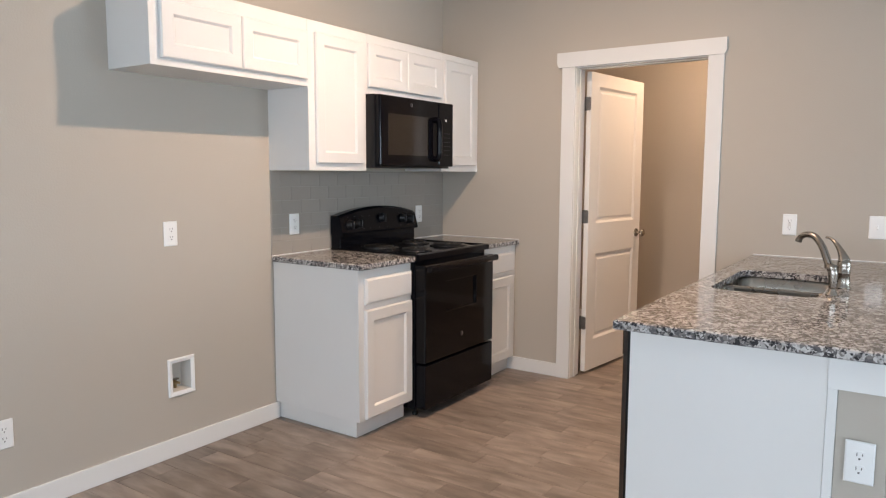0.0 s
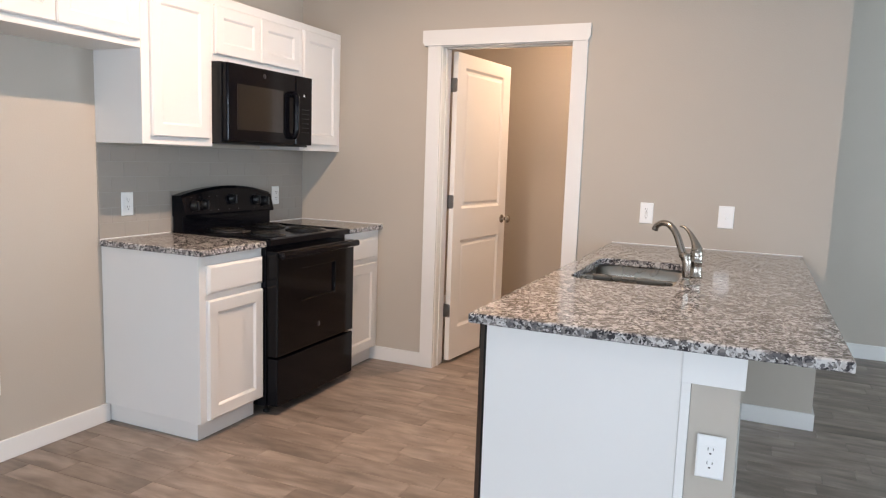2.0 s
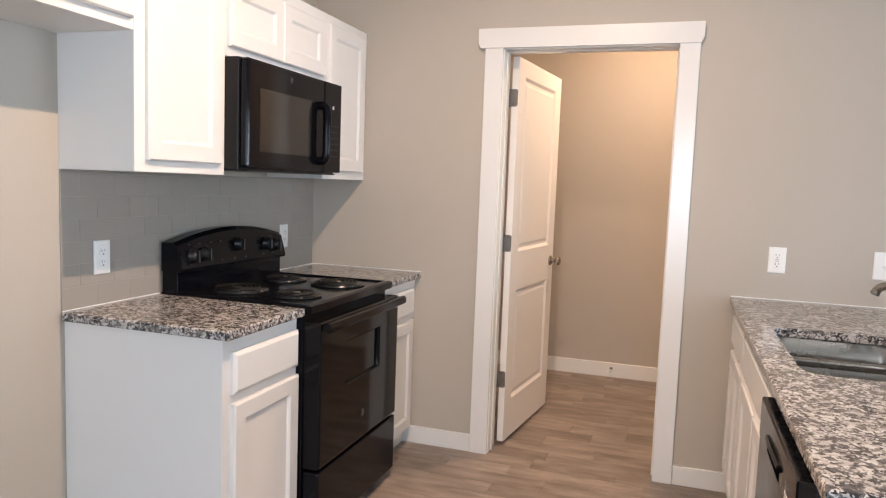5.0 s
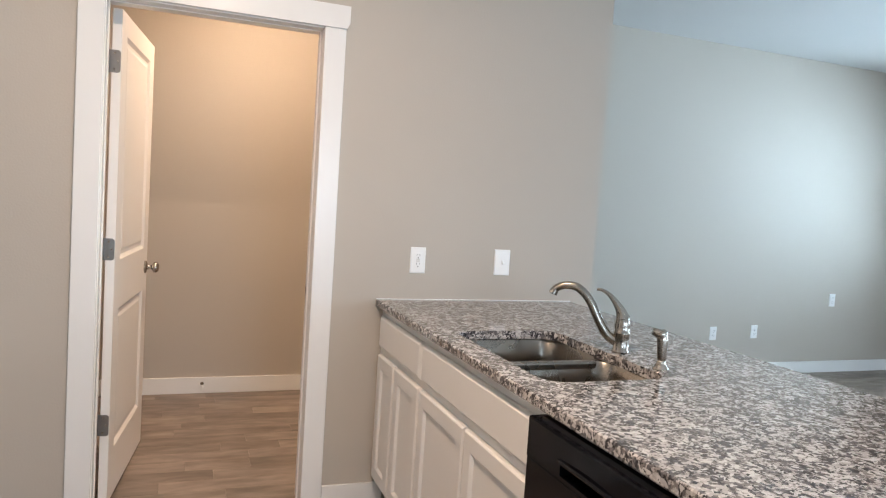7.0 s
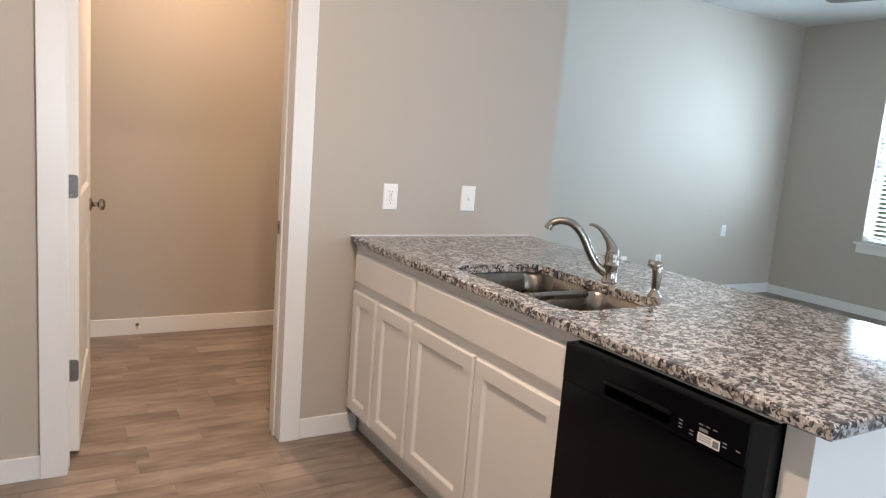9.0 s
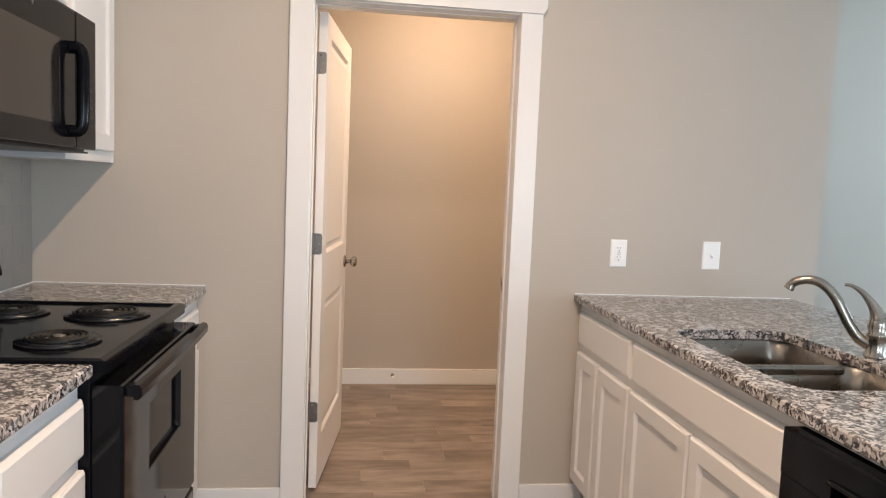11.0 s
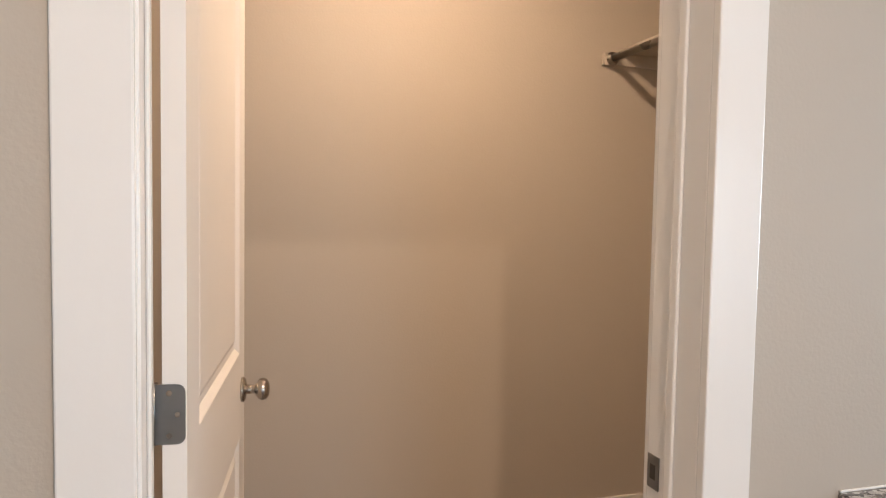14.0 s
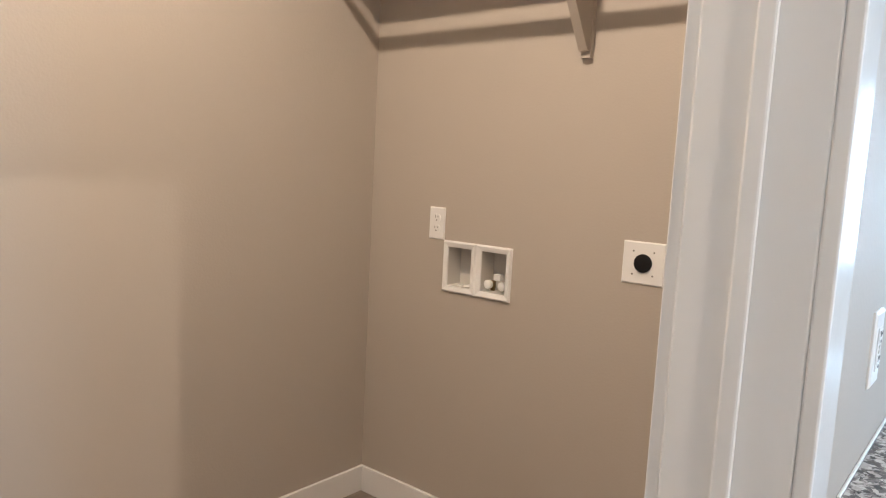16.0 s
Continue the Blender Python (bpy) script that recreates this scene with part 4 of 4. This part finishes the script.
for x in (0.045, 0.105):
    bm = bmesh.new()
    tube(bm, [(x, 0.045, -0.070), (x, 0.045, -0.035)], [0.010, 0.010], 10)
    part("valve", bm, M_BRASS, wb)
bm = bmesh.new()
lathe(bm, -0.075, 0.035, -0.073, [(0.026, 0), (0.026, 0.006), (0.020, 0.007), (0.019, 0.002), (0.001, 0.002)], "z", 18)
part("drain_neck", bm, M_PLATE, wb)
cut_wall(bpy.data.objects["wall_west"], [carve(ICE, 0.110, 0.150, 0.080)])
cut_wall(bpy.data.objects["wall_closet_east"], [carve(WB @ pose(-0.0755, 0, 0), 0.112, 0.148, 0.075), carve(WB @ pose(0.0755, 0, 0), 0.112, 0.148, 0.075)])

dr = thing("dryer_outlet", pose(XC, 0.694, 1.086, 0, 0, RE), "white square dryer outlet plate with a black round socket", "outlet")
bm = bmesh.new()
nested(bm, [(-0.066, -0.064, 0.066, 0.064, 0), (-0.066, -0.064, 0.066, 0.064, -0.003), (-0.062, -0.060, 0.062, 0.060, -0.006)])
part("cover_plate", bm, M_PLATE, dr)
bm = bmesh.new()
lathe(bm, 0, -0.006, 0, [(0.028, 0), (0.028, 0.004), (0.025, 0.005), (0.001, 0.005)], "-y", 28)
so = part("socket", bm, M_BLACKP, dr, "round black socket")
for x, z in ((-0.032, -0.035), (0.032, -0.035), (-0.032, 0.035), (0.032, 0.035)):
    bm = bmesh.new()
    lathe(bm, x, -0.006, z, [(0.003, 0), (0.003, 0.001), (0.0005, 0.0012)], "-y", 8)
    part("screw", bm, M_HINGE, dr)


# ---- closet shelf ----
sh = thing("closet_shelf", pose(0, 0, 0), "painted closet shelf on cleats with a hanging rod", "shelf")
SF, SZ = 2.795, 2.092          # front edge and underside of the board
bm = bmesh.new()
box(bm, SF, WT + 0.003, SZ, XC - 0.002, YB - 0.002, SZ + 0.019, 0.002)
part("board", bm, M_WALL, sh)
bm = bmesh.new()
box(bm, XC - 0.020, WT + 0.003, SZ - 0.078, XC - 0.001, YB - 0.002, SZ - 0.001, 0.002)
part("cleat", bm, M_WALL, sh)
bm = bmesh.new()
box(bm, 2.715, YB - 0.020, SZ - 0.054, XC - 0.021, YB - 0.001, SZ - 0.001, 0.002)
part("cleat", bm, M_WALL, sh)
bm = bmesh.new()
tube(bm, [(2.755, WT + 0.01, 2.066), (2.755, YB - 0.022, 2.066)], [0.016, 0.016], 18)
part("rod", bm, M_STEEL, sh, "round metal hanging rod")
bm = bmesh.new()
lathe(bm, 2.755, YB - 0.0205, 2.066, [(0.030, 0), (0.030, 0.003), (0.022, 0.004), (0.022, 0.018), (0.018, 0.018)], "-y", 22)
part("rod_socket", bm, M_STEEL, sh, "chrome rod socket")
bm = bmesh.new()
pts = [(XC - 0.021, SZ - 0.001), (XC - 0.021, 1.715), (XC - 0.036, 1.715), (2.84, 2.030), (2.775, 2.046), (2.775, SZ - 0.001)]
a = [bm.verts.new((x, 0.915, z)) for x, z in pts]
b = [bm.verts.new((x, 0.945, z)) for x, z in pts]
bm.faces.new(a)
bm.faces.new(b[::-1])
for i in range(len(pts)):
    j = (i + 1) % len(pts)
    bm.faces.new((a[i], a[j], b[j], b[i]))
part("bracket", bm, M_WALL, sh, "painted triangular shelf bracket")
bm = bmesh.new()
box(bm, XC - 0.0205, 0.912, 1.695, XC - 0.0005, 0.948, SZ - 0.079, 0.002)
part("bracket_cleat", bm, M_WALL, sh)

ds = thing("door_stop", pose(1.524, YB - T, 0.055), "small spring door stop on the baseboard", "door stop")
bm = bmesh.new()
lathe(bm, 0, 0, 0, [(0.011, 0), (0.011, 0.004), (0.005, 0.006), (0.005, 0.060)], "-y", 12)
part("spring", bm, M_NICKEL, ds)
bm = bmesh.new()
lathe(bm, 0, -0.060, 0, [(0.008, 0), (0.008, 0.012), (0.001, 0.014)], "-y", 12)
part("tip", bm, M_PLATE, ds, "white rubber tip")


# ---- ceiling lights and fan ----
def disk_light(x, y, label):
    d = thing("ceiling_light", pose(x, y, H), label, "ceiling light")
    bm = bmesh.new()
    lathe(bm, 0, 0, 0, [(0.14, 0), (0.14, -0.010), (0.125, -0.034), (0.105, -0.036)], "z", 36)
    part("trim_ring", bm, M_TRIM, d)
    bm = bmesh.new()
    lathe(bm, 0, 0, -0.0362, [(0.105, 0), (0.104, -0.001), (0.001, -0.002)], "z", 36)
    part("diffuser", bm, M_DOME, d, "lit opal diffuser")


disk_light(KX, KY, "flush white disk ceiling light, lit")
disk_light(DLX, DLY, "flush white disk dining light, lit")
disk_light(CX, CY, "flush white disk closet light, lit")


def ceiling_fan(x, y):
    f = thing("ceiling_fan", pose(x, y, 0), "dark ceiling fan at rest in the living area", "ceiling fan")
    bm = bmesh.new()
    lathe(bm, 0, 0, H, [(0.07, 0), (0.065, -0.03), (0.03, -0.06), (0.013, -0.065), (0.013, -0.20)], "z", 20)
    part("downrod", bm, M_FAN, f)
    bm = bmesh.new()
    lathe(bm, 0, 0, H - 0.19, [(0.03, 0), (0.10, -0.03), (0.12, -0.09), (0.11, -0.15), (0.06, -0.17), (0.001, -0.175)], "z", 28)
    part("motor_housing", bm, M_FAN, f)
    for k in range(5):
        a = 106 + 72 * k
        m = pose(0, 0, H - 0.345, 0, 0, a) @ pose(0, 0, 0, 4, 0, 0)
        bm = bmesh.new()
        vs = [(0.16, -0.045), (0.30, -0.060), (0.58, -0.068), (0.645, -0.050), (0.665, 0.0), (0.645, 0.050), (0.58, 0.068), (0.30, 0.060), (0.16, 0.045)]
        lo = [bm.verts.new((u, v, -0.004)) for u, v in vs]
        hi = [bm.verts.new((u, v, 0.004)) for u, v in vs]
        bm.faces.new(lo[::-1])
        bm.faces.new(hi)
        for i in range(len(vs)):
            j = (i + 1) % len(vs)
            bm.faces.new((lo[i], lo[j], hi[j], hi[i]))
        bm.transform(m)
        bl = part("blade", bm, M_FAN, f, "dark grey fan blade")
        bm = bmesh.new()
        box(bm, 0.09, -0.018, 0.002, 0.22, 0.018, 0.010, 0.002)
        bm.transform(m)
        part("blade_arm", bm, M_FAN, bl)


ceiling_fan(5.75, -0.53)


# ---- windows ----
def window(name, m, w, h, slats=True, label="white vinyl window with lowered blinds"):
    """Local: glass in the x-z plane, inside towards -y, sill bottom at z = 0, reveal 0.15 deep."""
    t = thing(name, m, label, "window", kind="structure")
    for q in ((0, 0.06, 0, 0.045, 0.13, h), (w - 0.045, 0.06, 0, w, 0.13, h), (0.045, 0.06, 0, w - 0.045, 0.13, 0.045), (0.045, 0.06, h - 0.045, w - 0.045, 0.13, h), (0.045, 0.065, h / 2 - 0.025, w - 0.045, 0.12, h / 2 + 0.025)):
        bm = bmesh.new()
        box(bm, *q, 0.003)
        part("window_frame", bm, M_TRIM, t)
    for z0, z1 in ((0.045, h / 2 - 0.025), (h / 2 + 0.025, h - 0.045)):
        bm = bmesh.new()
        box(bm, 0.045, 0.088, z0, w - 0.045, 0.092, z1)
        g = part("pane", bm, M_GLASS, t, "clear window glass")
        g.visible_shadow = False
    bm = bmesh.new()
    box(bm, -0.06, -0.045, -0.022, w + 0.06, 0.06, 0.0, 0.003)
    part("window_sill", bm, M_TRIM, t)
    bm = bmesh.new()
    box(bm, -0.04, -0.016, -0.105, w + 0.04, 0.0, -0.022, 0.002)
    part("apron", bm, M_TRIM, t)
    if slats:
        n = int(h / 0.044)
        bm = bmesh.new()
        box(bm, 0, 0.0, -0.0012, w - 0.02, 0.048, 0.0012)
        bm.transform(pose(0, 0, 0, -22, 0, 0))
        me = mesh_of("slat", bm, M_SLAT)
        for k in range(n - 1):
            o = new("slat", me)
            o.parent = t
            o.location = (0.01, 0.008, 0.03 + 0.044 * k)
        bm = bmesh.new()
        box(bm, 0.008, 0.004, h - 0.05, w - 0.008, 0.058, h - 0.002, 0.003)
        part("headrail", bm, M_SLAT, t)


window("window_1", pose(XE, WY1, WZ0, 0, 0, RE), WY1 - WY0, WZ1 - WZ0)
# window_2 is out of view, added as an opening for the east fill
window("window_2", pose(XE, -1.7, WZ0, 0, 0, RE), 1.8, WZ1 - WZ0, False, "unseen white vinyl window with clear panes")
window("window_3", pose(3.1, YS, 0.75, 0, 0, 180), 1.8, 1.4, False, "unseen white vinyl window with clear panes")


def patio_door():
    t = thing("door_2", pose(6.8, YS, FZ, 0, 0, 180), "white sliding glass patio door", "door", kind="structure")
    w, h = 2.4, 2.15
    for q in ((0, 0.03, 0, 0.05, 0.14, h), (w - 0.05, 0.03, 0, w, 0.14, h), (0.05, 0.03, 0, w - 0.05, 0.14, 0.05), (0.05, 0.03, h - 0.05, w - 0.05, 0.14, h), (w / 2 - 0.045, 0.04, 0.05, w / 2 + 0.045, 0.12, h - 0.05)):
        bm = bmesh.new()
        box(bm, *q, 0.003)
        part("frame", bm, M_TRIM, t)
    for x0, x1 in ((0.05, w / 2 - 0.045), (w / 2 + 0.045, w - 0.05)):
        bm = bmesh.new()
        box(bm, x0, 0.08, 0.05, x1, 0.086, h - 0.05)
        g = part("pane", bm, M_GLASS, t)
        g.visible_shadow = False


patio_door()


# ---- backsplash tiles and floor planks ----
bs = structure("backsplash", boxes((0.0005, -1.676, 0.916, 0.0055, -0.001, 1.384)), M_GROUT, "grey glazed subway tile backsplash with pale grout", "backsplash")


def tile_mesh(w, h):
    bm = bmesh.new()
    rects = [(0, 0, w, h, 0), (0, 0, w, h, -0.0008), (0.0010, 0.0010, w - 0.0010, h - 0.0010, -0.0014)]
    nested(bm, rects, cap_first=False)
    return mesh_of("tile", bm, M_TILE)


TW, TH, G = 0.152, 0.0762, 0.0022
cache = {}
row, z = 0, 0.917
while z < 1.383:
    h = min(TH - G, 1.383 - z)
    y = -1.676 - (TW / 2 if row % 2 else 0)
    while y < -0.002:
        a, b = max(y, -1.676), min(y + TW - G, -0.002)
        if b - a > 0.01:
            key = (round(b - a, 4), round(h, 4))
            if key not in cache:
                cache[key] = tile_mesh(*key)
            o = new("tile", cache[key])
            o.parent = bs
            o.matrix_basis = pose(0.0055, a, z, 0, 0, RW)
        y += TW
    z += TH
    row += 1


def plank_geometry(bm, x0, y0, x1, y1, z=0.0):
    lo, hi = z - 0.0055, z
    e = 0.0012
    a = [bm.verts.new(c) for c in ((x0, y0, lo), (x1, y0, lo), (x1, y1, lo), (x0, y1, lo))]
    b = [bm.verts.new(c) for c in ((x0, y0, hi - 0.0008), (x1, y0, hi - 0.0008), (x1, y1, hi - 0.0008), (x0, y1, hi - 0.0008))]
    c = [bm.verts.new(q) for q in ((x0 + e, y0 + e, hi), (x1 - e, y0 + e, hi), (x1 - e, y1 - e, hi), (x0 + e, y1 - e, hi))]
    for p, q in ((a, b), (b, c)):
        for i in range(4):
            bm.faces.new((p[i], p[(i + 1) % 4], q[(i + 1) % 4], q[i]))
    bm.faces.new(c)


PW, PG = 0.1215, 0.0014
LENGTHS = (0.31, 0.42, 0.53, 0.64, 0.75)
rng = random.Random(7)
rest = bmesh.new()
cache, count = {}, 0
rows_y = [YB - PW * (k + 1) for k in range(int((YB - YS) / PW) + 1)]
for y in rows_y:
    x = -rng.uniform(0.05, 0.30)
    while x < XE:
        step = rng.choice(LENGTHS)
        a, b = max(x, 0.0), min(x + step - PG, XE)
        near = 0.1 < x and x + step < 2.25 and -3.2 < y < 1.7
        if b - a > 0.02:
            if near and count < 300 and y > -2.75:
                key = round(b - a, 3)
                if key not in cache:
                    bm = bmesh.new()
                    plank_geometry(bm, 0, 0, key, PW - PG)
                    cache[key] = mesh_of("plank", bm, M_WOOD)
                o = new("plank", cache[key])
                o.parent = floor
                o.location = (a, y, FZ)
                count += 1
            else:
                plank_geometry(rest, a, max(y, YS), b, y + PW - PG, FZ)
        x += step
far = part("planks", rest, M_WOOD, floor, "wood-look planks of the living area")
tagged(far, kind="stuff")
